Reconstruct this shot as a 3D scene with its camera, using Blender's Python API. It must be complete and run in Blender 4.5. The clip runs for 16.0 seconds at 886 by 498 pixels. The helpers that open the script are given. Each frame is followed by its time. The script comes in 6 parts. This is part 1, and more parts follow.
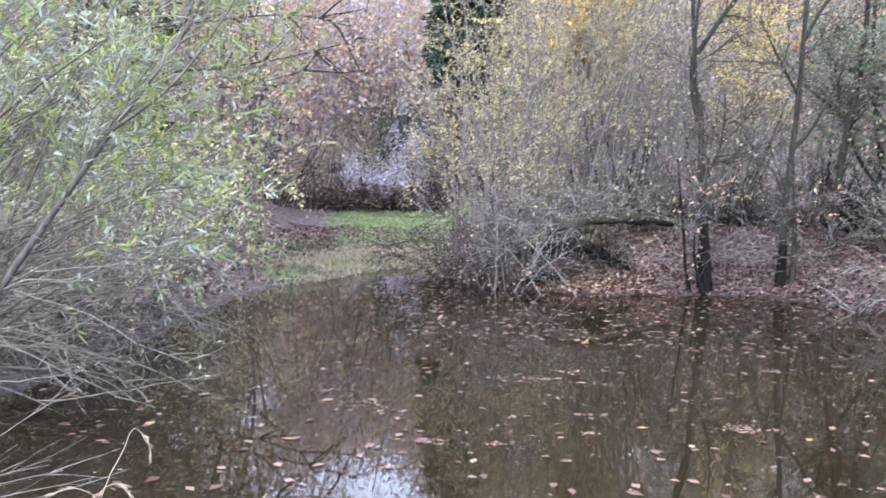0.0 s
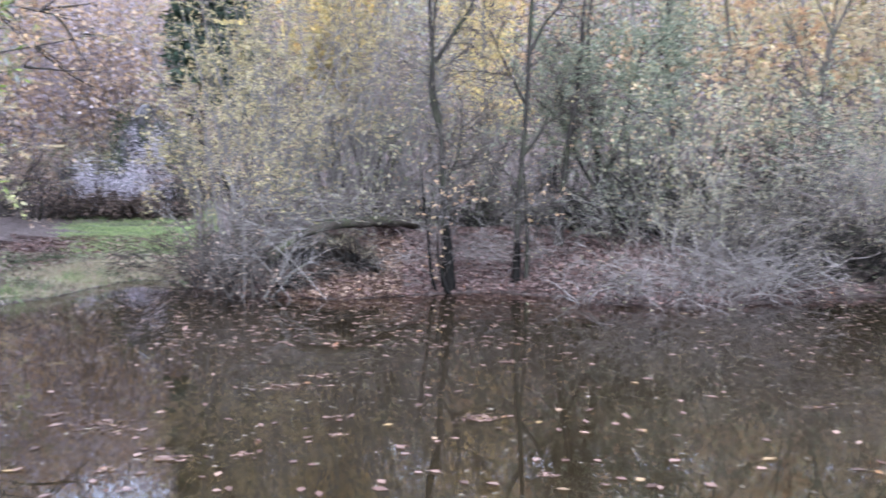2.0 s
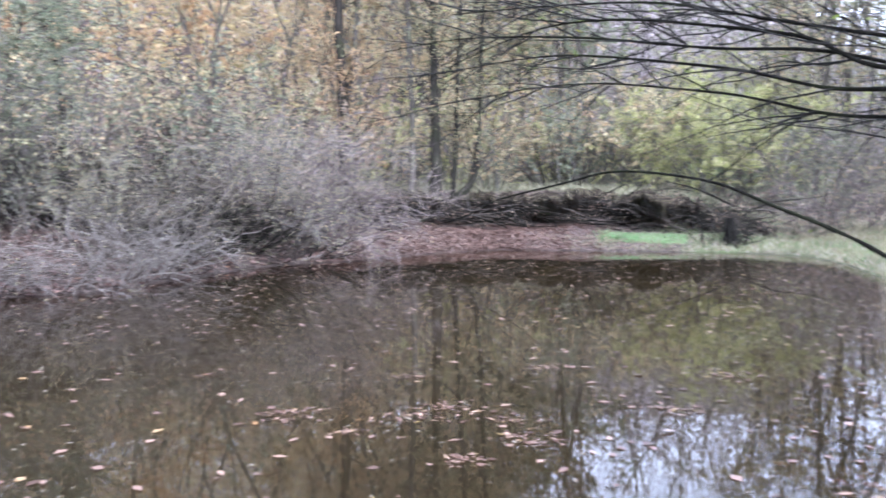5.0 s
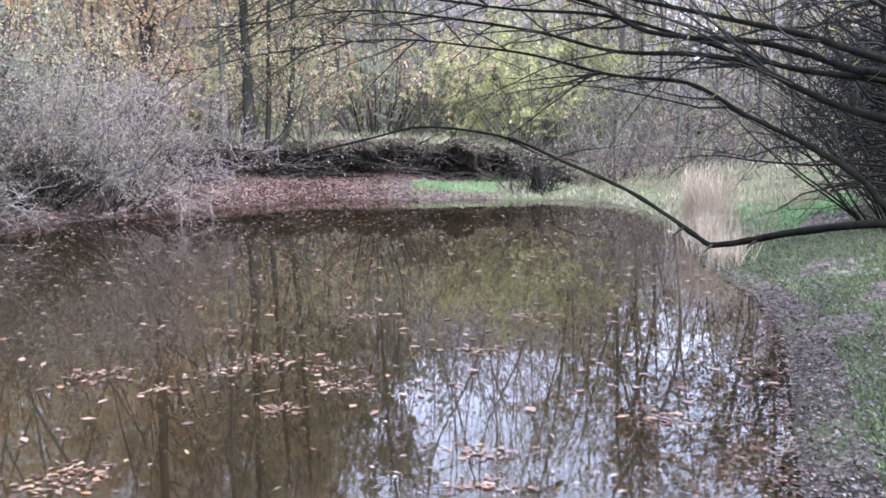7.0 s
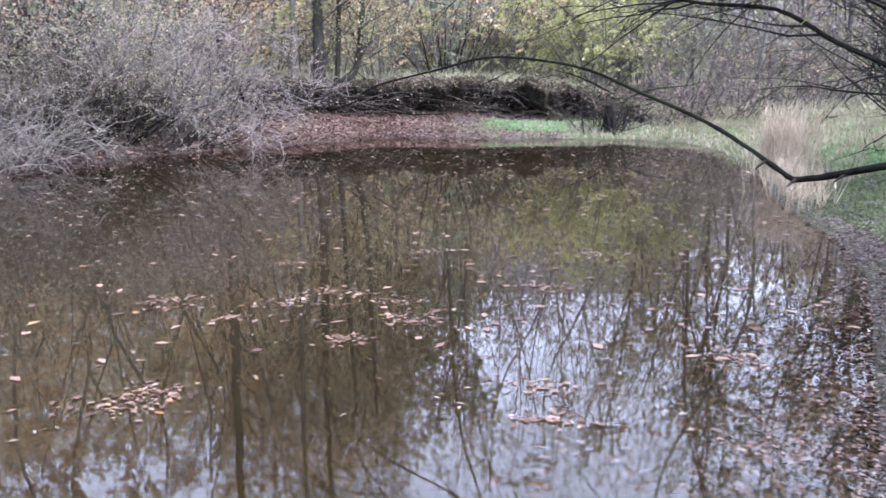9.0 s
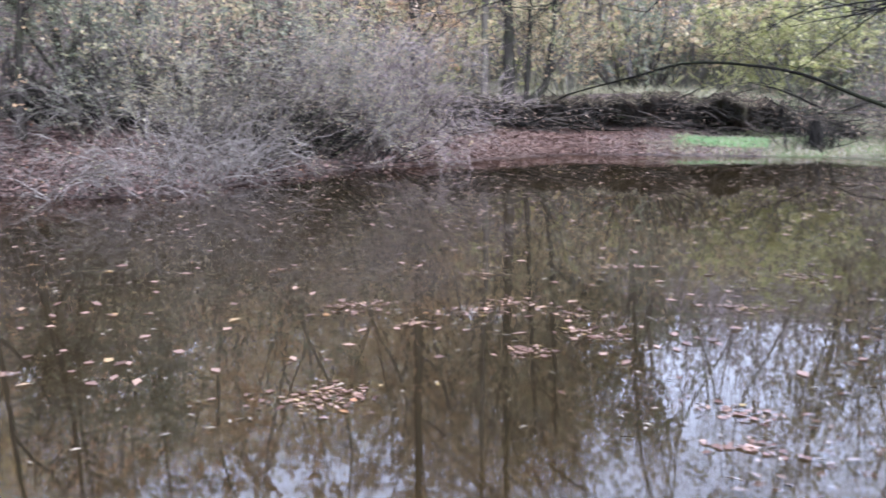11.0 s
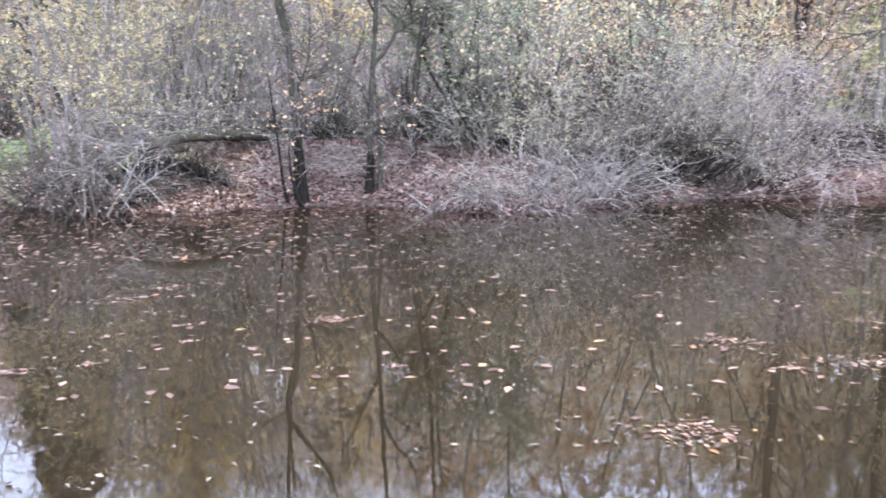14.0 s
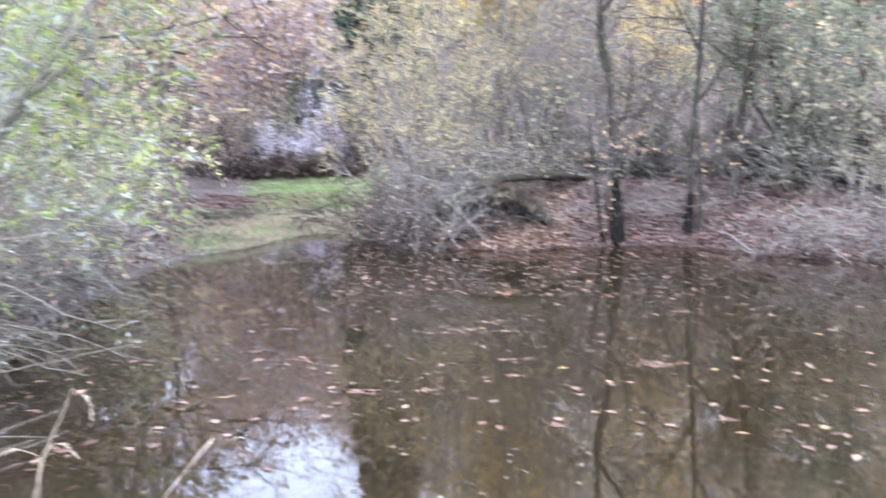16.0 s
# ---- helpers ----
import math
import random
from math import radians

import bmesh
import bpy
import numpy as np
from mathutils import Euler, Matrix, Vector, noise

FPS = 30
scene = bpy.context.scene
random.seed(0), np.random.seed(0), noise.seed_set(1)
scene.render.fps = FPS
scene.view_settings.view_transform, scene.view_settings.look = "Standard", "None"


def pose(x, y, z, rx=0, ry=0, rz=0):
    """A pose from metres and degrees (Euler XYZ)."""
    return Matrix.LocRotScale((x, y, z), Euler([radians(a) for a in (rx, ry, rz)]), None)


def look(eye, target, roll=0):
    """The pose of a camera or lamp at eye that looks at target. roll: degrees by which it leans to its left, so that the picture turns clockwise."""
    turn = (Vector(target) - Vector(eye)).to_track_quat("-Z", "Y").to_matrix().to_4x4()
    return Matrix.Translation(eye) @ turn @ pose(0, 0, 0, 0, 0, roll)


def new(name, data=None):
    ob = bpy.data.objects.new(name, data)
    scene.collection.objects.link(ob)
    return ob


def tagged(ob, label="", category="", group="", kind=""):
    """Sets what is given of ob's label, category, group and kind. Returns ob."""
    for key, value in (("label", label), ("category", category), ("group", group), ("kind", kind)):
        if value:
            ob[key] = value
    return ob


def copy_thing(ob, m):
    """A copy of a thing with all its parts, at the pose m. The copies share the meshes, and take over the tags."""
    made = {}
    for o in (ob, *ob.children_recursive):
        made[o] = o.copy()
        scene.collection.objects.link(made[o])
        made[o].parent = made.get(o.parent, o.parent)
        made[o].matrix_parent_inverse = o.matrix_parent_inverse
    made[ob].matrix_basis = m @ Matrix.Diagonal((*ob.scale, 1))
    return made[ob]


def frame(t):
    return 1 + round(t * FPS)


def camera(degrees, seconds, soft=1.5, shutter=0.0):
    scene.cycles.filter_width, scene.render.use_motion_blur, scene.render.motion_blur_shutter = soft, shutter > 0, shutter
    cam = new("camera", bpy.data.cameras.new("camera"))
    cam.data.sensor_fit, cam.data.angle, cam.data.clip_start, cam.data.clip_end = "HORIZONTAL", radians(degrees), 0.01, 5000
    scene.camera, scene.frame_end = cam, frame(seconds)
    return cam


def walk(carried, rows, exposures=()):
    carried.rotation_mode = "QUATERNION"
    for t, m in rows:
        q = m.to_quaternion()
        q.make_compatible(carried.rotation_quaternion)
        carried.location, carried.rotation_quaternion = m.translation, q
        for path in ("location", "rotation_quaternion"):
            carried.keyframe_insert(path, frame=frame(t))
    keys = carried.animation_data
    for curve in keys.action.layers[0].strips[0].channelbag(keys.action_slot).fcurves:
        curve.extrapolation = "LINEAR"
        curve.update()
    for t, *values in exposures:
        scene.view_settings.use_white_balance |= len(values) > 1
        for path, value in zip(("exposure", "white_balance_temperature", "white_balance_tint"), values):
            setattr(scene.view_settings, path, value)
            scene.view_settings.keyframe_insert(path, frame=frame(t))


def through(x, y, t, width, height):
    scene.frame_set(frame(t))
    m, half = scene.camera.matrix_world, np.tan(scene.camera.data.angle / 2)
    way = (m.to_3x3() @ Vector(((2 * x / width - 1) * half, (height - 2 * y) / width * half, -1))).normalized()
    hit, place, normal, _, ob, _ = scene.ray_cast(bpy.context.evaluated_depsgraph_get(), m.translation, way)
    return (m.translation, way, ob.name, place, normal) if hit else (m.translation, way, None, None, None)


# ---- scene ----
# ---- camera and walk ----
cam = camera(55.18, 16.0, soft=1.6, shutter=0.6)


def view(x, y, z, yaw, pitch, roll):
    """Eye, degrees to the right of +y, degrees up, lean to the left."""
    return pose(x, y, z, 90 + pitch, 0, -yaw) @ pose(0, 0, 0, 0, 0, roll)


ROWS = [
    (0.0, view(-0.093, 0.225, 1.733, 7.50, -3.93, 1.22)),
    (0.5, view(-0.107, 0.177, 1.735, 9.83, -3.17, 1.21)),
    (1.0, view(-0.076, 0.210, 1.730, 13.07, -2.90, 0.72)),
    (1.5, view(-0.047, 0.192, 1.727, 18.54, -3.11, 0.25)),
    (2.0, view(-0.022, 0.168, 1.733, 24.04, -3.37, 0.49)),
    (2.5, view(-0.013, 0.150, 1.729, 29.26, -3.59, 0.25)),
    (3.0, view(0.014, 0.124, 1.723, 35.07, -3.99, 0.40)),
    (3.5, view(0.038, 0.080, 1.719, 42.06, -4.41, 0.51)),
    (4.0, view(0.062, 0.033, 1.723, 48.44, -4.59, 0.38)),
    (4.5, view(0.081, -0.014, 1.721, 54.83, -4.70, 0.25)),
    (5.0, view(0.090, -0.055, 1.724, 62.28, -4.57, -0.39)),
    (5.2, view(0.097, -0.064, 1.722, 64.35, -4.81, -0.59)),
    (6.2, view(0.020, -0.129, 1.751, 71.60, -6.40, -0.40)),
    (7.3, view(-0.057, -0.194, 1.779, 74.96, -8.64, -0.22)),
    (7.5, view(-0.056, -0.190, 1.775, 74.85, -9.24, -0.15)),
    (8.0, view(-0.054, -0.186, 1.763, 74.01, -10.97, -0.08)),
    (8.2, view(-0.046, -0.181, 1.756, 73.21, -11.54, 0.16)),
    (9.2, view(0.031, -0.163, 1.695, 69.00, -12.00, -0.40)),
    (10.3, view(0.108, -0.145, 1.633, 63.23, -11.37, -0.96)),
    (10.5, view(0.101, -0.134, 1.635, 61.64, -11.12, -0.85)),
    (11.0, view(0.091, -0.111, 1.637, 57.22, -10.72, -0.79)),
    (11.5, view(0.084, -0.079, 1.640, 52.91, -10.16, -0.29)),
    (12.0, view(0.062, -0.066, 1.638, 48.62, -9.73, -0.37)),
    (12.5, view(0.046, -0.035, 1.637, 44.21, -9.39, -0.07)),
    (13.0, view(0.026, -0.017, 1.638, 40.41, -9.08, 0.10)),
    (13.5, view(0.009, -0.002, 1.638, 36.99, -8.95, 0.05)),
    (14.0, view(-0.008, 0.017, 1.633, 33.64, -8.92, 0.01)),
    (14.5, view(-0.023, 0.022, 1.640, 30.30, -8.89, -0.19)),
    (15.0, view(-0.055, 0.017, 1.650, 26.15, -8.59, -0.65)),
    (15.5, view(-0.090, 0.023, 1.657, 20.40, -7.96, -0.66)),
    (16.0, view(-0.156, 0.029, 1.679, 12.96, -6.29, -0.77)),
]

walk(cam, ROWS, exposures=((0.0, 2.0, 5500, 13), (2.0, 1.95, 5400, 13), (3.0, 2.22, 5380, 13), (3.8, 2.24, 5400, 13), (5.0, 2.17, 5480, 14), (7.5, 2.10, 5600, 15), (8.2, 2.08, 5600, 15), (11.0, 1.97, 5600, 15), (12.5, 2.06, 5550, 15), (13.5, 2.33, 5500, 14), (14.5, 2.44, 5500, 14), (16.0, 2.44, 5500, 13)))

# ---- world and light: a bright overcast autumn day ----
world = bpy.data.worlds.new("overcast_sky")
scene.world = world
world.use_nodes = True
wn = world.node_tree.nodes
wl = world.node_tree.links
sky = wn.new("ShaderNodeTexSky")
sky.sky_type = "NISHITA"
sky.sun_disc = False
sky.sun_elevation = radians(39.6)
sky.sun_rotation = radians(209.7)
sky.air_density, sky.dust_density, sky.ozone_density = 1.0, 6.0, 1.0
cloud = wn.new("ShaderNodeMix")
cloud.data_type = "RGBA"
cloud.inputs[0].default_value = 0.80
cloud.inputs[7].default_value = (10.2, 10.6, 11.8, 1)
wl.new(sky.outputs[0], cloud.inputs[6])
wl.new(cloud.outputs[2], wn["Background"].inputs[0])
wn["Background"].inputs[1].default_value = 0.13

sun = new("sun", bpy.data.lights.new("sun", "SUN"))
sun.data.energy, sun.data.angle, sun.data.color = 1.5, radians(35), (1.0, 0.97, 0.93)
sun.matrix_world = look((0, 0, 40), (24, 42, 0))


# ---- materials ----
def shader(name):
    m = bpy.data.materials.new(name)
    m.use_nodes = True
    n, l = m.node_tree.nodes, m.node_tree.links
    return m, n, l, n["Principled BSDF"]


def ramp(n, stops):
    r = n.new("ShaderNodeValToRGB")
    e = r.color_ramp.elements
    while len(e) < len(stops):
        e.new(0.5)
    for k, (p, c) in enumerate(stops):
        e[k].position, e[k].color = p, (*c, 1)
    return r


def noise_tex(n, l, scale, detail=4.0, coord="Object", stretch=None):
    t = n.new("ShaderNodeTexCoord")
    x = n.new("ShaderNodeTexNoise")
    x.inputs["Scale"].default_value, x.inputs["Detail"].default_value = scale, detail
    if stretch:
        mp = n.new("ShaderNodeMapping")
        mp.inputs["Scale"].default_value = stretch
        l.new(t.outputs[coord], mp.inputs[0])
        l.new(mp.outputs[0], x.inputs["Vector"])
    else:
        l.new(t.outputs[coord], x.inputs["Vector"])
    return x


def mix_colour(n, l, fac, a, b):
    m = n.new("ShaderNodeMix")
    m.data_type = "RGBA"
    for slot, v in ((0, fac), (6, a), (7, b)):
        if isinstance(v, (int, float)):
            m.inputs[slot].default_value = v
        elif isinstance(v, tuple):
            m.inputs[slot].default_value = (*v, 1)
        else:
            l.new(v, m.inputs[slot])
    return m.outputs[2]


def bump(n, l, height, strength, distance, target):
    b = n.new("ShaderNodeBump")
    b.inputs["Strength"].default_value, b.inputs["Distance"].default_value = strength, distance
    l.new(height, b.inputs["Height"])
    l.new(b.outputs[0], target.inputs["Normal"])


def bark(name, dark, light, moss=None, wet=False):
    m, n, l, p = shader(name)
    fine = noise_tex(n, l, 22, 5, stretch=(1, 1, 0.25))
    wide = noise_tex(n, l, 1.7, 3)
    c = ramp(n, [(0.3, dark), (0.7, light)])
    l.new(fine.outputs["Fac"], c.inputs[0])
    out = c.outputs[0]
    if moss:
        r = ramp(n, [(0.5, (0, 0, 0)), (0.68, (0.8, 0.8, 0.8))])
        l.new(wide.outputs["Fac"], r.inputs[0])
        out = mix_colour(n, l, r.outputs[0], out, moss)
    l.new(out, p.inputs["Base Color"])
    p.inputs["Roughness"].default_value = 0.7 if wet else 0.9
    p.inputs["Specular IOR Level"].default_value = 0.03
    bump(n, l, fine.outputs["Fac"], 0.6, 0.02, p)
    return m


def leafage(name, stops, through=0.45, gloss=0.6, single=False):
    """Leaves, each with its own tint; some light passes through the blade."""
    m, n, l, p = shader(name)
    g = n.new("ShaderNodeObjectInfo" if single else "ShaderNodeNewGeometry")
    c = ramp(n, stops)
    l.new(g.outputs["Random" if single else "Random Per Island"], c.inputs[0])
    w = noise_tex(n, l, 0.9, 3)
    v = n.new("ShaderNodeHueSaturation")
    mr = n.new("ShaderNodeMapRange")
    mr.inputs[1].default_value, mr.inputs[2].default_value = 0.3, 0.7
    mr.inputs[3].default_value, mr.inputs[4].default_value = 0.8, 1.2
    l.new(w.outputs["Fac"], mr.inputs[0])
    l.new(mr.outputs[0], v.inputs["Value"])
    l.new(c.outputs[0], v.inputs["Color"])
    l.new(v.outputs[0], p.inputs["Base Color"])
    p.inputs["Roughness"].default_value = gloss
    p.inputs["Specular IOR Level"].default_value = 0.12
    v.inputs["Saturation"].default_value = 0.92
    t = n.new("ShaderNodeBsdfTranslucent")
    l.new(v.outputs[0], t.inputs[0])
    mx = n.new("ShaderNodeMixShader")
    mx.inputs[0].default_value = through
    l.new(p.outputs[0], mx.inputs[1])
    l.new(t.outputs[0], mx.inputs[2])
    l.new(mx.outputs[0], n["Material Output"].inputs[0])
    return m


def twig_mat(name, stops):
    m, n, l, p = shader(name)
    g = n.new("ShaderNodeNewGeometry")
    c = ramp(n, stops)
    l.new(g.outputs["Random Per Island"], c.inputs[0])
    f = noise_tex(n, l, 9, 3)
    out = mix_colour(n, l, f.outputs["Fac"], c.outputs[0], tuple(0.6 * v for v in stops[0][1]))
    l.new(out, p.inputs["Base Color"])
    p.inputs["Roughness"].default_value = 0.85
    p.inputs["Specular IOR Level"].default_value = 0.2
    return m


BARK_DARK = bark("bark_dark", (0.011, 0.010, 0.009), (0.045, 0.040, 0.036), (0.034, 0.037, 0.02))
# Wet alder bark; also the painted shade on bank roots and scrub stems.
BARK_WET_SHADE = bark("bark_wet_and_shade", (0.0025, 0.0023, 0.0022), (0.013, 0.0118, 0.0106), (0.010, 0.0106, 0.007), True)
BARK_GREY = bark("bark_grey", (0.07, 0.065, 0.06), (0.20, 0.185, 0.17), (0.10, 0.11, 0.05))
BARK_MID = bark("bark_grey_brown", (0.046, 0.041, 0.036), (0.125, 0.112, 0.10), (0.085, 0.092, 0.058))
BARK_ALDER = bark("bark_alder", (0.010, 0.0092, 0.0083), (0.044, 0.040, 0.035), (0.036, 0.040, 0.024))
BARK_SALLOW = bark("bark_sallow", (0.05, 0.045, 0.036), (0.15, 0.135, 0.11), (0.10, 0.105, 0.06))
BARK_MOSS = bark("bark_mossy", (0.02, 0.017, 0.014), (0.06, 0.052, 0.042), (0.05, 0.062, 0.022))
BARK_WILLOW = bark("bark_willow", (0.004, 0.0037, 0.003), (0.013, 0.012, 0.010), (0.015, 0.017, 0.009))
TWIG_GREY = twig_mat("twigs_grey", [(0.0, (0.107, 0.097, 0.088)), (0.5, (0.204, 0.186, 0.175)), (1.0, (0.384, 0.352, 0.341))])
TWIG_PALE = twig_mat("twigs_pale", [(0.0, (0.129, 0.113, 0.103)), (0.5, (0.242, 0.218, 0.205)), (1.0, (0.371, 0.339, 0.316))])
TWIG_BROWN = twig_mat("twigs_brown", [(0.0, (0.049, 0.040, 0.033)), (0.6, (0.108, 0.090, 0.078)), (1.0, (0.216, 0.190, 0.171))])
TWIG_MAUVE = twig_mat("twigs_mauve", [(0.0, (0.093, 0.073, 0.069)), (0.5, (0.201, 0.164, 0.163)), (1.0, (0.386, 0.319, 0.310))])
TWIG_LILAC = twig_mat("twigs_lilac", [(0.0, (0.112, 0.090, 0.085)), (0.5, (0.260, 0.214, 0.215)), (1.0, (0.489, 0.413, 0.403))])
TWIG_WILLOW = twig_mat("twigs_willow", [(0.0, (0.089, 0.079, 0.059)), (0.5, (0.200, 0.179, 0.146)), (1.0, (0.401, 0.360, 0.314))])
# Also the near-black that paints shade into hollows and the undercut bank.
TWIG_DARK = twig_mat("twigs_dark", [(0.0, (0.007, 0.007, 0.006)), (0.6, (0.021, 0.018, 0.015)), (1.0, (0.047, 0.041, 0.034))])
DEAD_WOOD = twig_mat("dead_wood", [(0.0, (0.155, 0.136, 0.124)), (0.5, (0.248, 0.223, 0.205)), (1.0, (0.322, 0.298, 0.285))])

LEAF_YELLOW = leafage("leaves_hazel_yellow", [(0.0, (0.149, 0.142, 0.063)), (0.35, (0.372, 0.320, 0.137)), (0.7, (0.521, 0.445, 0.228)), (0.9, (0.579, 0.463, 0.208)), (1.0, (0.429, 0.267, 0.124))])
LEAF_GOLD = leafage("leaves_gold", [(0.0, (0.445, 0.371, 0.130)), (0.5, (0.721, 0.583, 0.200)), (0.85, (0.784, 0.572, 0.170)), (1.0, (0.742, 0.445, 0.130))])
LEAF_ORANGE = leafage("leaves_beech_orange", [(0.0, (0.306, 0.180, 0.103)), (0.5, (0.557, 0.362, 0.193)), (0.8, (0.751, 0.529, 0.270)), (1.0, (0.418, 0.321, 0.181))])
LEAF_PALE = leafage("leaves_pale_green", [(0.0, (0.131, 0.158, 0.097)), (0.5, (0.225, 0.259, 0.174)), (0.85, (0.313, 0.339, 0.231)), (1.0, (0.356, 0.315, 0.178))])
LEAF_WILLOW = leafage("leaves_willow_green", [(0.0, (0.102, 0.148, 0.024)), (0.35, (0.192, 0.259, 0.030)), (0.6, (0.251, 0.307, 0.081)), (0.85, (0.273, 0.307, 0.129)), (1.0, (0.370, 0.331, 0.033))])
LEAF_OLIVE = leafage("leaves_olive", [(0.0, (0.155, 0.167, 0.095)), (0.5, (0.340, 0.335, 0.189)), (0.8, (0.494, 0.435, 0.252)), (1.0, (0.618, 0.401, 0.211))])
LEAF_STRAW = leafage("leaves_straw", [(0.0, (0.171, 0.163, 0.105)), (0.5, (0.308, 0.291, 0.189)), (0.85, (0.409, 0.380, 0.255)), (1.0, (0.393, 0.272, 0.151))])
LEAF_PEACH = leafage("leaves_straw_peach", [(0.0, (0.297, 0.244, 0.139)), (0.4, (0.514, 0.430, 0.251)), (0.75, (0.653, 0.547, 0.335)), (1.0, (0.613, 0.391, 0.204))])
LEAF_YG = leafage("leaves_yellow_green", [(0.0, (0.290, 0.323, 0.114)), (0.5, (0.473, 0.478, 0.178)), (1.0, (0.599, 0.541, 0.325))])
LEAF_RUSSET = leafage("leaves_russet", [(0.0, (0.162, 0.107, 0.080)), (0.5, (0.303, 0.215, 0.161)), (1.0, (0.444, 0.358, 0.267))])
LEAF_LITTER = leafage("leaf_litter", [(0.0, (0.032, 0.017, 0.015)), (0.4, (0.079, 0.048, 0.042)), (0.75, (0.143, 0.092, 0.079)), (0.95, (0.208, 0.138, 0.123)), (1.0, (0.176, 0.077, 0.031))], 0.1)
LEAF_NEAR = leafage("leaf_litter_grey", [(0.0, (0.031, 0.025, 0.025)), (0.5, (0.084, 0.076, 0.073)), (0.85, (0.145, 0.133, 0.129)), (1.0, (0.230, 0.209, 0.202))], 0.1)
LEAF_WET = leafage("leaf_litter_wet", [(0.0, (0.035, 0.027, 0.021)), (0.6, (0.085, 0.061, 0.048)), (1.0, (0.179, 0.126, 0.102))], 0.1)
LEAF_BEACH = leafage("leaf_litter_red", [(0.0, (0.058, 0.032, 0.028)), (0.5, (0.126, 0.076, 0.062)), (1.0, (0.213, 0.143, 0.116))], 0.1)
LEAF_SOIL = leafage("leaf_litter_orange", [(0.0, (0.060, 0.036, 0.022)), (0.5, (0.150, 0.095, 0.062)), (0.85, (0.260, 0.180, 0.125)), (1.0, (0.34, 0.25, 0.19))], 0.1)
LEAF_FLOAT = leafage("floating_leaves", [(0.0, (0.065, 0.034, 0.023)), (0.35, (0.133, 0.075, 0.056)), (0.75, (0.219, 0.136, 0.101)), (0.92, (0.274, 0.172, 0.118)), (0.975, (0.281, 0.189, 0.065)), (1.0, (0.216, 0.073, 0.039))], 0.15, 0.35)
LEAF_RAFT = leafage("floating_single_leaves", [(0.0, (0.050, 0.024, 0.018)), (0.3, (0.094, 0.048, 0.033)), (0.6, (0.138, 0.077, 0.055)), (0.85, (0.198, 0.127, 0.087)), (0.96, (0.227, 0.159, 0.040)), (1.0, (0.157, 0.035, 0.019))], 0.15, 0.45, True)
LEAF_SMALL = leafage("floating_small_leaves", [(0.0, (0.108, 0.085, 0.056)), (0.5, (0.180, 0.150, 0.107)), (1.0, (0.223, 0.186, 0.139))], 0.15, 0.4)
LEAF_SILVER = leafage("leaves_willow_silver", [(0.0, (0.183, 0.205, 0.169)), (1.0, (0.293, 0.318, 0.277))], 0.2)
# Distant orange, mauve, green and yellow are paled: haze put into the colour.
HAZE_ORANGE = leafage("hazed_beech_leaves", [(0.0, (0.315, 0.209, 0.129)), (0.5, (0.524, 0.366, 0.229)), (1.0, (0.650, 0.503, 0.337))], 0.5)
HAZE_MAUVE = leafage("hazed_bare_crowns", [(0.0, (0.261, 0.221, 0.235)), (0.5, (0.421, 0.361, 0.388)), (1.0, (0.542, 0.471, 0.499))], 0.5)
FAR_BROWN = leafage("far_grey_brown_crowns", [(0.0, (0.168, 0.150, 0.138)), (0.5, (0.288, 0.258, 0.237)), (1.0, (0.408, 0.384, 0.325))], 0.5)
HAZE_GREEN = leafage("hazed_green_leaves", [(0.0, (0.269, 0.314, 0.224)), (0.5, (0.426, 0.470, 0.336)), (1.0, (0.560, 0.582, 0.426))], 0.5)
HAZE_YELLOW = leafage("hazed_yellow_leaves", [(0.0, (0.414, 0.352, 0.139)), (0.5, (0.621, 0.517, 0.218)), (1.0, (0.683, 0.538, 0.257))], 0.5)
NEEDLES = leafage("spruce_needles", [(0.0, (0.012, 0.022, 0.014)), (0.6, (0.03, 0.05, 0.032)), (1.0, (0.05, 0.075, 0.045))], 0.1)
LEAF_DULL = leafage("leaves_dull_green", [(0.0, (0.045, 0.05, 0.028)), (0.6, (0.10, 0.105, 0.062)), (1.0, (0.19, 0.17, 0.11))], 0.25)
IVY = leafage("ivy_leaves", [(0.0, (0.02, 0.03, 0.015)), (0.7, (0.05, 0.07, 0.035)), (1.0, (0.10, 0.12, 0.06))], 0.15)
CLEMATIS = leafage("seed_heads", [(0.0, (0.368, 0.329, 0.372)), (0.6, (0.512, 0.474, 0.528)), (1.0, (0.643, 0.600, 0.650))], 0.3, 0.9)
GRASS_GREEN = leafage("grass_green", [(0.0, (0.058, 0.081, 0.036)), (0.6, (0.108, 0.148, 0.065)), (1.0, (0.208, 0.208, 0.126))], 0.3)
GRASS_LIGHT = leafage("grass_fresh", [(0.0, (0.104, 0.151, 0.054)), (0.6, (0.198, 0.270, 0.095)), (1.0, (0.326, 0.356, 0.167))], 0.3)
GRASS_LUSH = leafage("grass_lush", [(0.0, (0.085, 0.175, 0.070)), (0.6, (0.165, 0.315, 0.125)), (1.0, (0.30, 0.40, 0.20))], 0.3)
GRASS_DRY = leafage("grass_dry", [(0.0, (0.163, 0.136, 0.079)), (0.6, (0.250, 0.216, 0.146)), (1.0, (0.317, 0.282, 0.203))], 0.3)
GRASS_PALE = leafage("grass_pale_olive", [(0.0, (0.150, 0.160, 0.090)), (0.5, (0.270, 0.270, 0.175)), (1.0, (0.400, 0.370, 0.270))], 0.3)
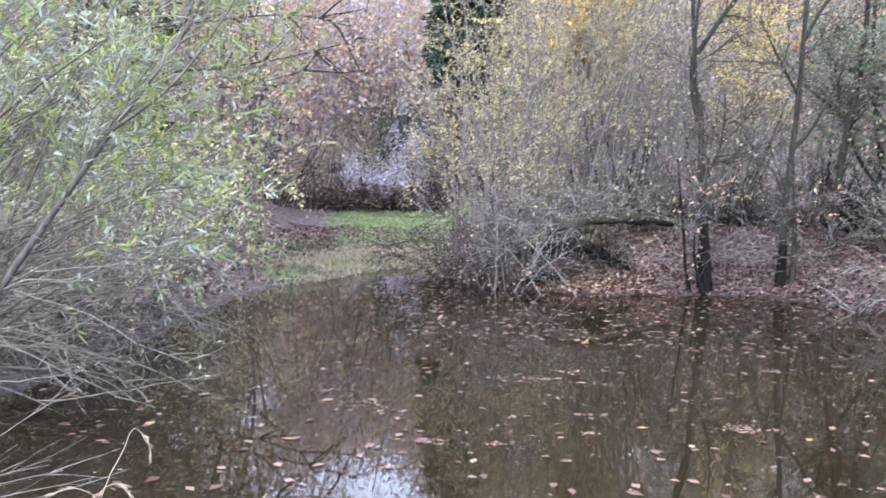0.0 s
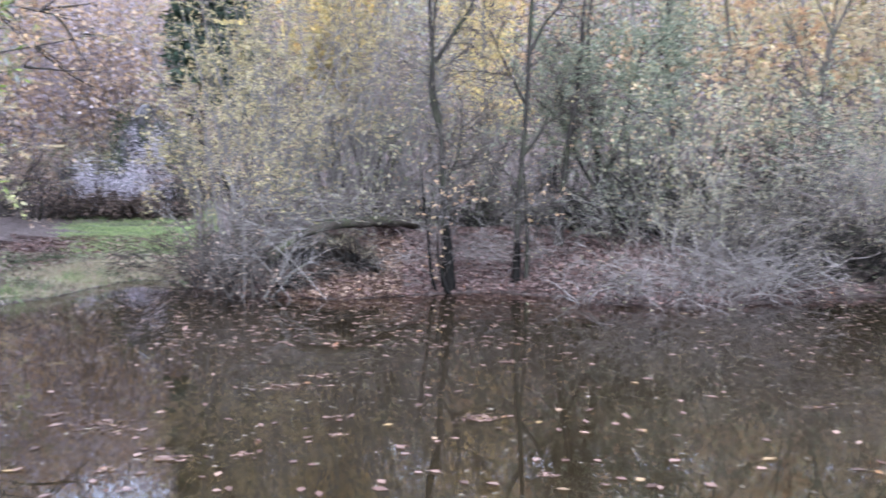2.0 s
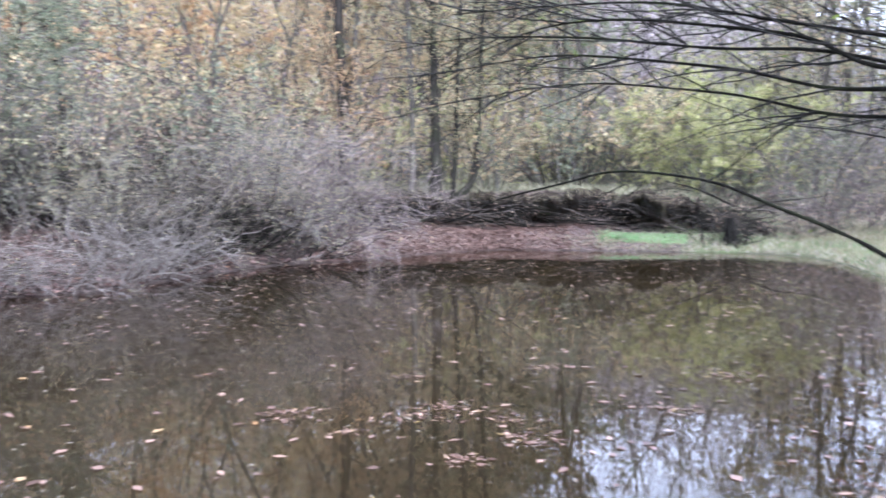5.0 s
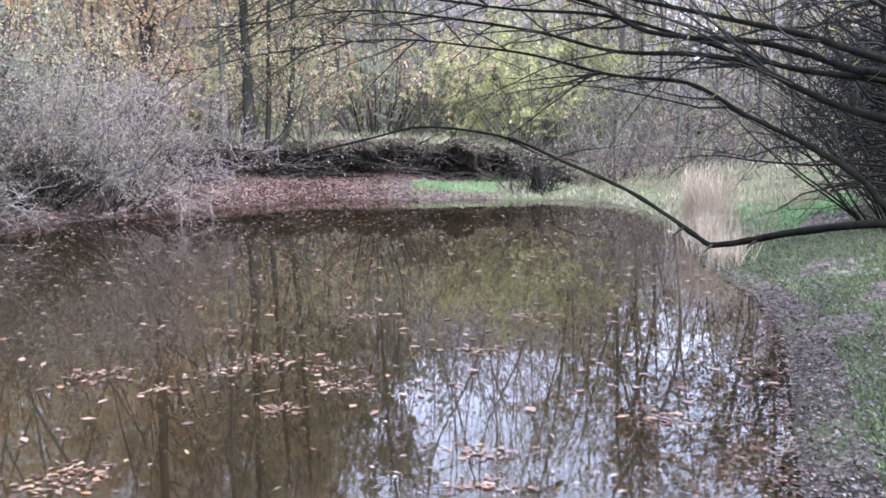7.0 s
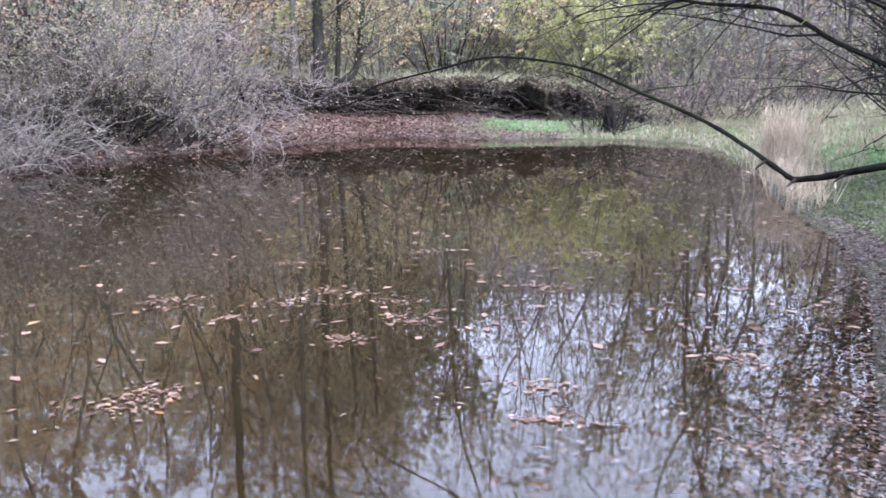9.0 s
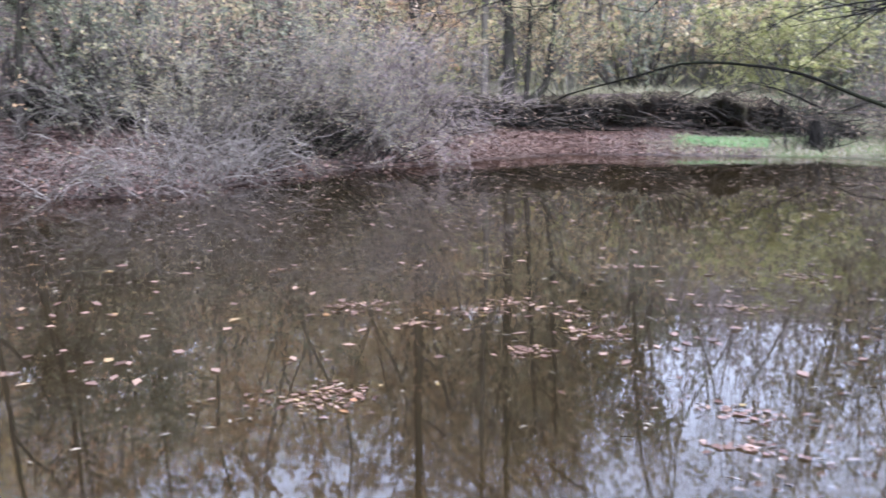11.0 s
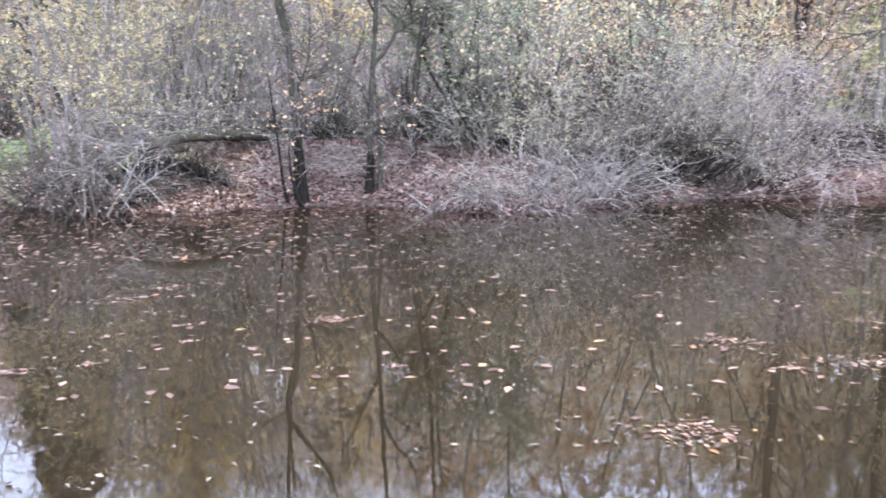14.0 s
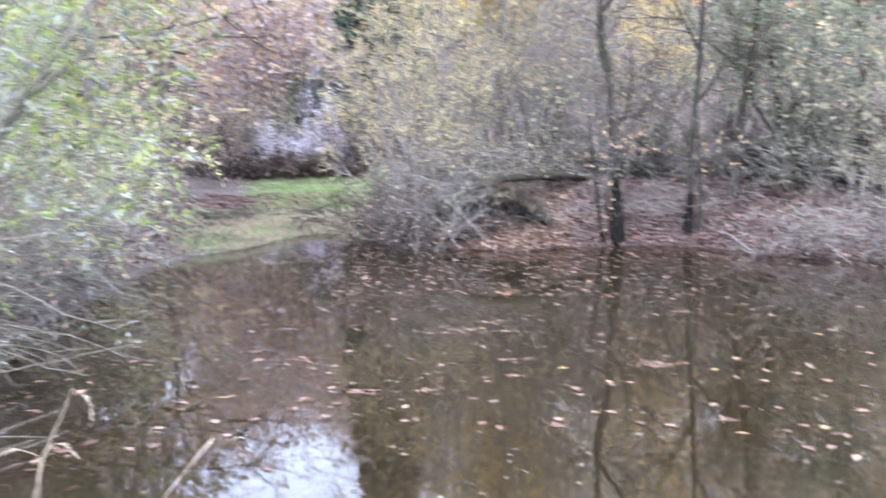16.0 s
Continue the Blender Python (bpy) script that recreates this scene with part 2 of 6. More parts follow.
GRASS_MIX = leafage("grass_mixed", [(0.0, (0.086, 0.116, 0.048)), (0.5, (0.173, 0.203, 0.104)), (0.75, (0.274, 0.257, 0.188)), (1.0, (0.396, 0.332, 0.320))], 0.3)
REED = leafage("reed_straw", [(0.0, (0.294, 0.225, 0.155)), (0.6, (0.439, 0.356, 0.260)), (1.0, (0.528, 0.451, 0.354))], 0.25)


def ground_mat():
    """Leaf mould and bare soil, with grass where the 'grass' value is high and red leaves where 'beach' is."""
    m, n, l, p = shader("forest_floor")
    a = n.new("ShaderNodeAttribute")
    a.attribute_name = "grass"
    b = n.new("ShaderNodeAttribute")
    b.attribute_name = "beach"
    vor = n.new("ShaderNodeTexVoronoi")
    vor.inputs["Scale"].default_value = 17.0
    tc = n.new("ShaderNodeTexCoord")
    l.new(tc.outputs["Object"], vor.inputs["Vector"])
    sep = n.new("ShaderNodeSeparateColor")
    l.new(vor.outputs["Color"], sep.inputs[0])
    lit = ramp(n, [(0.0, (0.025, 0.019, 0.017)), (0.5, (0.066, 0.05, 0.045)), (0.85, (0.125, 0.097, 0.089)), (1.0, (0.19, 0.15, 0.138))])
    l.new(sep.outputs[0], lit.inputs[0])
    red = ramp(n, [(0.0, (0.06, 0.04, 0.034)), (0.6, (0.15, 0.105, 0.088)), (1.0, (0.24, 0.18, 0.155))])
    l.new(sep.outputs[1], red.inputs[0])
    fine = noise_tex(n, l, 30, 4)
    wide = noise_tex(n, l, 0.55, 4)
    gr = ramp(n, [(0.3, (0.06, 0.08, 0.035)), (0.6, (0.12, 0.155, 0.065)), (0.8, (0.24, 0.24, 0.14))])
    l.new(fine.outputs["Fac"], gr.inputs[0])
    base = mix_colour(n, l, b.outputs["Fac"], lit.outputs[0], red.outputs[0])
    add = n.new("ShaderNodeMath")
    add.operation = "MULTIPLY_ADD"
    l.new(wide.outputs["Fac"], add.inputs[0])
    add.inputs[1].default_value = 1.2
    l.new(a.outputs["Fac"], add.inputs[2])
    edge = n.new("ShaderNodeMapRange")
    edge.inputs[1].default_value, edge.inputs[2].default_value = 0.95, 1.25
    l.new(add.outputs[0], edge.inputs[0])
    base = mix_colour(n, l, edge.outputs[0], base, gr.outputs[0])
    w = n.new("ShaderNodeAttribute")
    w.attribute_name = "wet"
    base = mix_colour(n, l, w.outputs["Fac"], base, (0.028, 0.02, 0.016))
    l.new(base, p.inputs["Base Color"])
    p.inputs["Roughness"].default_value = 0.9
    p.inputs["Specular IOR Level"].default_value = 0.2
    bump(n, l, vor.outputs["Distance"], 0.7, 0.05, p)
    return m


def mud_mat():
    m, n, l, p = shader("pond_mud")
    f = noise_tex(n, l, 1.3, 6)
    g = noise_tex(n, l, 14, 4)
    c = ramp(n, [(0.3, (0.021, 0.0165, 0.008)), (0.55, (0.045, 0.034, 0.015)), (0.75, (0.076, 0.056, 0.022))])
    l.new(f.outputs["Fac"], c.inputs[0])
    l.new(mix_colour(n, l, g.outputs["Fac"], c.outputs[0], (0.022, 0.0195, 0.012)), p.inputs["Base Color"])
    p.inputs["Roughness"].default_value = 0.9
    return m


def water_mat():
    """A still brown surface: it mirrors by the angle, and lets the tea-coloured bed show through."""
    m, n, l, p = shader("pond_water")
    n.remove(p)
    fr = n.new("ShaderNodeFresnel")
    fr.inputs[0].default_value = 1.45
    tr = n.new("ShaderNodeBsdfTransparent")
    tr.inputs[0].default_value = (0.75, 0.66, 0.52, 1)
    gl = n.new("ShaderNodeBsdfGlossy")
    gl.inputs["Roughness"].default_value = 0.02
    gl.inputs["Color"].default_value = (0.97, 0.97, 1.0, 1)
    w = noise_tex(n, l, 1.6, 2)
    w2 = noise_tex(n, l, 0.35, 2)
    mul = n.new("ShaderNodeMath")
    mul.operation = "MULTIPLY"
    l.new(w.outputs["Fac"], mul.inputs[0])
    l.new(w2.outputs["Fac"], mul.inputs[1])
    b = n.new("ShaderNodeBump")
    b.inputs["Strength"].default_value, b.inputs["Distance"].default_value = 0.04, 0.03
    l.new(mul.outputs[0], b.inputs["Height"])
    for node in (fr, gl):
        l.new(b.outputs[0], node.inputs["Normal"])
    mx = n.new("ShaderNodeMixShader")
    l.new(fr.outputs[0], mx.inputs[0])
    l.new(tr.outputs[0], mx.inputs[1])
    l.new(gl.outputs[0], mx.inputs[2])
    l.new(mx.outputs[0], n["Material Output"].inputs[0])
    return m


def rock_mat():
    m, n, l, p = shader("limestone")
    f = noise_tex(n, l, 1.1, 6, stretch=(1, 1, 0.4))
    g = noise_tex(n, l, 7, 5)
    c = ramp(n, [(0.38, (0.03, 0.029, 0.032)), (0.5, (0.16, 0.15, 0.165)), (0.65, (0.36, 0.345, 0.375))])
    l.new(f.outputs["Fac"], c.inputs[0])
    l.new(mix_colour(n, l, g.outputs["Fac"], c.outputs[0], (0.10, 0.095, 0.105)), p.inputs["Base Color"])
    p.inputs["Roughness"].default_value = 0.9
    bump(n, l, g.outputs["Fac"], 0.8, 0.2, p)
    return m


# ---- mesh tools ----
def mesh_data(name, verts, faces, mat, smooth=False):
    """A mesh from arrays: verts (n, 3), faces (m, 3 or 4)."""
    verts, faces = np.asarray(verts, np.float32), np.asarray(faces, np.int32)
    me = bpy.data.meshes.new(name)
    k = faces.shape[1]
    me.vertices.add(len(verts))
    me.vertices.foreach_set("co", verts.ravel())
    me.loops.add(faces.size)
    me.loops.foreach_set("vertex_index", faces.ravel())
    me.polygons.add(len(faces))
    me.polygons.foreach_set("loop_start", np.arange(0, faces.size, k, dtype=np.int32))
    me.update(calc_edges=True)
    if smooth:
        me.polygons.foreach_set("use_smooth", np.ones(len(faces), bool))
    me.materials.append(mat)
    return me


def thing(name, label, category, group="", kind="", at=(0, 0, 0)):
    ob = tagged(new(name), label, category, group, kind)
    ob.location = at
    return ob


def part(name, geo, mat, parent, label="", smooth=False, kind=""):
    """One mesh part under a thing; geo is (verts, faces) in world places, taken back to the thing's base."""
    verts, faces = geo
    off = np.array(parent.location) if parent.parent is None else np.array(parent.parent.location)
    ob = new(name, mesh_data(name, np.asarray(verts) - off, faces, mat, smooth))
    ob.parent = parent
    return tagged(ob, label, kind=kind)


def join(*geos):
    vs, fs, k = [], [], 0
    for v, f in geos:
        if len(v):
            vs.append(v), fs.append(np.asarray(f) + k)
            k += len(v)
    return np.concatenate(vs), np.concatenate(fs)


def unit(v):
    return v / np.maximum(np.linalg.norm(v, axis=-1, keepdims=True), 1e-9)


def grow(rng, start, way, length, n=5, wobble=0.12, droop=0.0, lift=0.0):
    """Curves (m, n, 3) that set out from start along way; droop bends them down, lift up, along their length."""
    start, way = np.asarray(start, float), unit(np.asarray(way, float))
    length = np.broadcast_to(np.asarray(length, float), (len(start),))
    pts = [start]
    d = way.copy()
    for k in range(n - 1):
        d = d + rng.normal(0, wobble, d.shape)
        d[:, 2] += (lift - droop) * (k + 1) / n
        d = unit(d)
        pts.append(pts[-1] + d * (length / (n - 1))[:, None])
    return np.stack(pts, 1)


def tubes(curves, r0, r1, sides=3):
    """Tapered tubes round curves (m, n, 3)."""
    m, n, _ = curves.shape
    r0, r1 = np.broadcast_to(r0, (m,)), np.broadcast_to(r1, (m,))
    tan = unit(np.gradient(curves, axis=1))
    ref = np.where(np.abs(tan[:, :1, 2:3]) > 0.9, np.array([1.0, 0, 0]), np.array([0, 0, 1.0]))
    a = unit(np.cross(tan, np.broadcast_to(ref, tan.shape)))
    b = np.cross(tan, a)
    rad = r0[:, None] + (r1 - r0)[:, None] * np.linspace(0, 1, n)[None]
    ang = np.arange(sides) * 2 * np.pi / sides
    ring = a[:, :, None] * np.cos(ang)[None, None, :, None] + b[:, :, None] * np.sin(ang)[None, None, :, None]
    v = (curves[:, :, None] + ring * rad[:, :, None, None]).reshape(-1, 3)
    i = np.arange(m * n * sides).reshape(m, n, sides)
    j = np.roll(i, -1, 2)
    f = np.stack([i[:, :-1], j[:, :-1], j[:, 1:], i[:, 1:]], -1).reshape(-1, 4)
    return v, f


def sprinkle(rng, curves, count, lo=0.3, hi=1.0):
    """count points on curves, with their tangents."""
    m, n, _ = curves.shape
    c = rng.integers(0, m, count)
    t = rng.uniform(lo, hi, count) * (n - 1)
    k = np.minimum(t.astype(int), n - 2)
    f = (t - k)[:, None]
    a, b = curves[c, k], curves[c, k + 1]
    return a + (b - a) * f, unit(b - a)


def around(rng, tangent, spread):
    """Directions that leave the tangents at about the spread (0 along them, 1 square to them)."""
    side = unit(np.cross(tangent, rng.normal(0, 1, tangent.shape)))
    return unit(tangent * (1 - spread) + side * spread)


def blades(rng, at, way, length, width, fold=0.25, flat=None):
    """Leaf blades: kites from a stalk at 'at' along way, with a fold along the midrib."""
    m = len(at)
    way = unit(way)
    side = unit(np.cross(way, rng.normal(0, 1, (m, 3))))
    if flat is not None:
        side = unit(np.cross(way, rng.normal(0, flat, (m, 3)) + (0, 0, 1)))
    nrm = np.cross(side, way) if flat is not None else np.cross(way, side)
    length = np.broadcast_to(length, (m,))[:, None] * rng.uniform(0.65, 1.25, (m, 1))
    width = np.broadcast_to(width, (m,))[:, None] * rng.uniform(0.7, 1.2, (m, 1))
    mid = at + way * length * 0.45
    v = np.stack([at, mid + side * width * 0.5 + nrm * width * fold, at + way * length, mid - side * width * 0.5 + nrm * width * fold], 1)
    return v.reshape(-1, 3), np.arange(4 * m).reshape(-1, 4)


def through_points(points, n=14):
    """A smooth curve (1, n, 3) through a few places."""
    p = np.asarray(points, float)
    p = np.concatenate([[2 * p[0] - p[1]], p, [2 * p[-1] - p[-2]]])
    out = []
    for s in np.linspace(0, len(p) - 3 - 1e-6, n):
        k = int(s)
        f = s - k
        a, b, c, d = p[k : k + 4]
        out.append(0.5 * (2 * b + (c - a) * f + (2 * a - 5 * b + 4 * c - d) * f * f + (3 * b - a - 3 * c + d) * f**3))
    return np.array(out)[None]


# ---- the pond's outline and the lie of the land ----
SHORE = np.array([
    (-2.9, 6.3), (-2.65, 7.5), (-2.4, 8.4), (-2.1, 9.7), (-1.9, 11.2), (-1.5, 14.0), (-0.9, 15.2), (-0.3, 15.8), (0.3, 17.0),
    (1.2, 18.5), (1.8, 18.3), (2.2, 16.9), (2.7, 15.4), (3.5, 14.6), (4.3, 14.0), (5.2, 14.1), (6.3, 14.3), (7.2, 14.3),
    (8.0, 13.2), (8.4, 11.75), (9.4, 11.05), (11.6, 11.2), (13.2, 11.3), (14.5, 11.05), (15.3, 10.2), (17.6, 9.6), (19.4, 8.5),
    (20.0, 6.5), (20.3, 5.0), (20.7, 3.0), (20.3, 1.5), (18.4, 0.6), (15.9, -0.1), (12.3, -0.4), (10.5, -0.7), (9.2, -1.0),
    (7.7, -1.1), (6.2, -1.0), (5.2, -0.9), (4.0, -0.8), (2.6, -0.4), (1.5, 0.3), (0.5, 0.8), (-0.8, 1.3), (-2.0, 2.4), (-2.8, 4.2)])


def from_shore(x, y):
    """Metres from the waterline: positive on land, negative over water."""
    p = np.stack([np.ravel(x), np.ravel(y)], -1).astype(float)
    best, inside = np.full(len(p), 1e9), np.zeros(len(p), bool)
    for a, b in zip(SHORE, np.roll(SHORE, -1, 0)):
        t = np.clip(((p - a) @ (b - a)) / ((b - a) @ (b - a)), 0, 1)
        best = np.minimum(best, np.linalg.norm(p - a - t[:, None] * (b - a), axis=1))
        if a[1] != b[1]:
            inside ^= ((a[1] > p[:, 1]) != (b[1] > p[:, 1])) & (p[:, 0] < (b[0] - a[0]) * (p[:, 1] - a[1]) / (b[1] - a[1]) + a[0])
    return np.where(inside, -best, best).reshape(np.shape(x))


STEPS = np.array([0, 0.5, 1, 2, 3, 3.6, 5, 8, 12, 20, 30, 45, 70, 120])
LAND = {}  # bearing: height at each step from the water
LAND[-180] = (0, .15, .2, .3, .3, .35, .4, .5, .7, 1.0, 1.5, 3, 6, 9)
LAND[-90] = (0, .15, .25, .4, .5, .6, .8, 1.2, 1.8, 3, 6, 12, 22, 30)
LAND[-20] = (0, .12, .25, .5, .7, .8, 1.0, 1.4, 2.0, 3.5, 7, 14, 26, 40)
LAND[-7] = (0, .07, .13, .22, .3, .36, .5, .8, 1.2, 2.0, 5, 12, 22, 34)
LAND[-2] = (0, .04, .08, .13, .17, .2, .25, .32, .4, .5, 1.5, 6, 14, 24)
LAND[2] = (0, .04, .07, .12, .16, .19, .24, .3, .36, .42, 1.5, 6, 14, 24)
LAND[7] = (0, .04, .07, .12, .16, .19, .24, .3, .36, .42, 1.5, 6, 14, 24)
LAND[10] = (0, .15, .3, .6, .85, .9, 1.0, 1.1, 1.15, 1.2, 5.5, 15, 24, 32)
LAND[14] = (0, .10, .22, .48, .95, 1.05, 1.1, 1.15, 1.2, 1.6, 5.5, 15, 24, 32)
LAND[33] = (0, .12, .25, .5, .8, .95, 1.05, 1.15, 1.3, 1.8, 5.5, 15, 24, 32)
LAND[50] = (0, .15, .3, .6, .85, 1.0, 1.15, 1.3, 1.5, 2.0, 5.5, 15, 24, 32)
LAND[57] = (0, .1, .2, .38, .48, .55, 1.4, 1.4, 1.6, 2.2, 5.5, 15.5, 20, 24)
LAND[73] = (0, .08, .16, .30, .42, .48, 1.35, 1.4, 1.5, 2.0, 5.5, 16, 17.5, 18)
LAND[79] = (0, .06, .12, .20, .28, .32, 1.0, 1.15, 1.3, 1.8, 5.5, 16, 17.5, 18)
LAND[84] = (0, .05, .1, .16, .2, .25, .35, .5, .8, 1.4, 5, 15.5, 16.5, 17)
LAND[88] = (0, .05, .1, .16, .2, .23, .32, .45, .7, 1.2, 3.6, 10, 13, 14)
LAND[91] = (0, .05, .1, .16, .2, .22, .3, .4, .5, .9, 2.2, 6, 8, 9)
LAND[95] = (0, .06, .12, .2, .26, .3, .4, .5, .6, 1.2, 4.5, 11, 15, 17)
LAND[102] = (0, .14, .25, .45, .62, .7, .9, 1.2, 1.4, 1.9, 6, 13, 17, 19)
LAND[130] = (0, .15, .25, .45, .6, .7, .9, 1.2, 1.4, 1.6, 2, 4, 8, 12)
LAND[180] = (0, .15, .2, .3, .3, .35, .4, .5, .7, 1.0, 1.5, 3, 6, 9)


def height(x, y):
    """The ground's height."""
    x, y = np.asarray(x, float), np.asarray(y, float)
    s = from_shore(x, y)
    az = np.degrees(np.arctan2(x, y))
    keys = np.array(sorted(LAND))
    table = np.array([LAND[k] for k in keys], float)
    col = np.clip(s, 0, 119.9)
    k = np.clip(np.searchsorted(STEPS, col, side="right") - 1, 0, len(STEPS) - 2)
    f = (col - STEPS[k]) / (STEPS[k + 1] - STEPS[k])
    i = np.clip(np.searchsorted(keys, az, side="right") - 1, 0, len(keys) - 2)
    g = (az - keys[i]) / (keys[i + 1] - keys[i])
    g = g * g * (3 - 2 * g)
    z = (1 - g) * ((1 - f) * table[i, k] + f * table[i, k + 1]) + g * ((1 - f) * table[i + 1, k] + f * table[i + 1, k + 1])
    rough = (np.sin(x * 1.7 + 0.6 * y) * np.sin(y * 1.3 - 0.8 * x) + 0.5 * np.sin(3.1 * x + 1.2) * np.sin(2.7 * y + 0.4)) * 0.06
    z = z + rough * np.clip(s / 3, 0, 1)
    return np.where(s > 0, z + 0.004, -0.5 * (1 - np.exp(np.minimum(s, 0) / 1.6)))


def ground_at(x, y):
    return float(height(np.array([x]), np.array([y]))[0])


def is_grass(x, y):
    """How grassy the ground is, 0 to 1."""
    s, az = from_shore(x, y), np.degrees(np.arctan2(x, y))
    meadow = np.clip(1 - np.abs(az - 3.5) / 5.5, 0, 1) * (s > 0.1) * (np.hypot(x, y) < 43)
    meadow = np.clip(meadow * 2.2, 0, 1)
    right = np.clip((az - 66) / 13, 0, 1) * np.clip((125 - az) / 12, 0, 1)
    right = right * np.interp(az, [90, 100], [0.6, 0.36])
    return np.clip(np.maximum(meadow * 0.42 * np.clip(s / 5, 0.2, 1), right), 0, 1)


def is_beach(x, y):
    s, az = from_shore(x, y), np.degrees(np.arctan2(x, y))
    return np.clip((az - 54) / 3, 0, 1) * np.clip((72 - az) / 8, 0, 1) * (s < 3.0)


az_ring = np.radians(np.concatenate([np.arange(-180, -40, 5), np.arange(-40, 125, 0.75), np.arange(125, 180, 5)]))
r_ring = np.concatenate([[0.0], np.geomspace(0.6, 90, 165), np.geomspace(100, 900, 9)])
gx, gy = np.outer(r_ring, np.sin(az_ring)), np.outer(r_ring, np.cos(az_ring))
gv = np.stack([gx, gy, height(gx, gy)], -1).reshape(-1, 3)
gi = np.arange(len(gv)).reshape(gx.shape)
gj = np.roll(gi, -1, 1)
gf = np.stack([gi[:-1], gj[:-1], gj[1:], gi[1:]], -1).reshape(-1, 4)
ground_mesh = mesh_data("ground", gv, gf, ground_mat(), True)
for key, values in (("grass", is_grass(gx, gy)), ("beach", is_beach(gx, gy)), ("wet", np.exp(-np.abs(from_shore(gx, gy)) / 0.3) * 0.85)):
    att = ground_mesh.attributes.new(key, "FLOAT", "POINT")
    att.data.foreach_set("value", np.ravel(values).astype(np.float32))
ground_mesh.materials.append(mud_mat())
below = (gv[gf][:, :, 2].max(1) < -0.004).astype(np.int32)
ground_mesh.polygons.foreach_set("material_index", below)
tagged(new("ground", ground_mesh), "leaf-covered banks and grassy strips round a woodland pond", "ground", kind="structure")

wv = np.array([(-4.5, -2.5, 0), (23, -2.5, 0), (23, 20, 0), (-4.5, 20, 0)], float)
tagged(new("water", mesh_data("water", wv, [(0, 1, 2, 3)], water_mat())), "still brown pond water mirroring bare autumn trees", "pond", kind="structure")


# ---- kinds of plants ----
def crown(rng, stems, n_limb, limb_len, n_twig, twig_len, n_leaf, leaf_len, leaf_wide, lo=0.35, spread=0.55, droop=0.0, lift=0.05, r_limb=0.02, r_twig=0.006, knots=4):
    """Limbs on stems, twigs on limbs and stems, leaves on twigs: (limb curves, twig curves, leaf geometry)."""
    at, tan = sprinkle(rng, stems, n_limb, lo, 0.97)
    limbs = grow(rng, at, around(rng, tan, spread), limb_len * rng.uniform(0.5, 1.15, n_limb), 6, 0.13, droop, lift)
    a1, t1 = sprinkle(rng, limbs, int(n_twig * 0.8), 0.2, 1.0)
    a2, t2 = sprinkle(rng, stems, n_twig - len(a1), lo, 1.0)
    ta, tt = np.concatenate([a1, a2]), np.concatenate([t1, t2])
    twigs = grow(rng, ta, around(rng, tt, 0.5), twig_len * rng.uniform(0.4, 1.2, n_twig), knots, 0.16, droop, lift)
    leaves = None
    if n_leaf:
        la, lt = sprinkle(rng, twigs, n_leaf, 0.1, 1.0)
        way = around(rng, lt, 0.65)
        way[:, 2] -= 0.35
        leaves = blades(rng, la, way, leaf_len, leaf_wide)
    return limbs, twigs, leaves


def shrub(name, seed, label, base, n_stem, tall, reach, mats, category="shrub", group="", tilt=(0, 0), n_limb=60, n_twig=900, n_leaf=1500, leaf=(0.06, 0.04),
          r_stem=0.03, limb=0.9, twig=0.5, droop=0.0, lo=0.25, foot=0.25, wobble=0.08, lift=0.06, single=True):
    """A many-stemmed bush: stems, limbs with twigs, foliage. mats: stem, twig, leaf."""
    rng = np.random.default_rng(seed)
    base = np.array(base, float)
    ob = thing(name, label, category, group, at=base)
    a = rng.uniform(0, 2 * np.pi, n_stem)
    r = np.sqrt(rng.uniform(0, 1, n_stem))
    start = base + np.stack([np.cos(a) * r * foot, np.sin(a) * r * foot, -0.08 + 0 * a], -1)
    way = np.stack([np.cos(a) * r * reach + tilt[0], np.sin(a) * r * reach + tilt[1], np.full(n_stem, 1.0)], -1)
    stems = grow(rng, start, way, tall * rng.uniform(0.65, 1.1, n_stem), 8, wobble, droop * 0.6, 0.0)
    limbs, twigs, leaves = crown(rng, stems, n_limb, limb, n_twig, twig, n_leaf, *leaf, lo=lo, droop=droop, lift=lift, knots=3)
    thick = r_stem * rng.uniform(0.6, 1.2, n_stem)
    if single:
        for k in range(n_stem):
            part("stem", tubes(stems[k : k + 1], thick[k], 0.004, 4), mats[0], ob, smooth=True)
    else:
        part("stemwood", tubes(stems, thick, 0.004, 3), mats[0], ob, smooth=True, kind="stuff")
    part("twig_spray", join(tubes(limbs, r_stem * 0.4, 0.003, 3), tubes(twigs, 0.0055, 0.002, 3)), mats[1], ob, kind="stuff")
    if leaves:
        part("foliage", leaves, mats[2], ob, kind="stuff")
    return ob


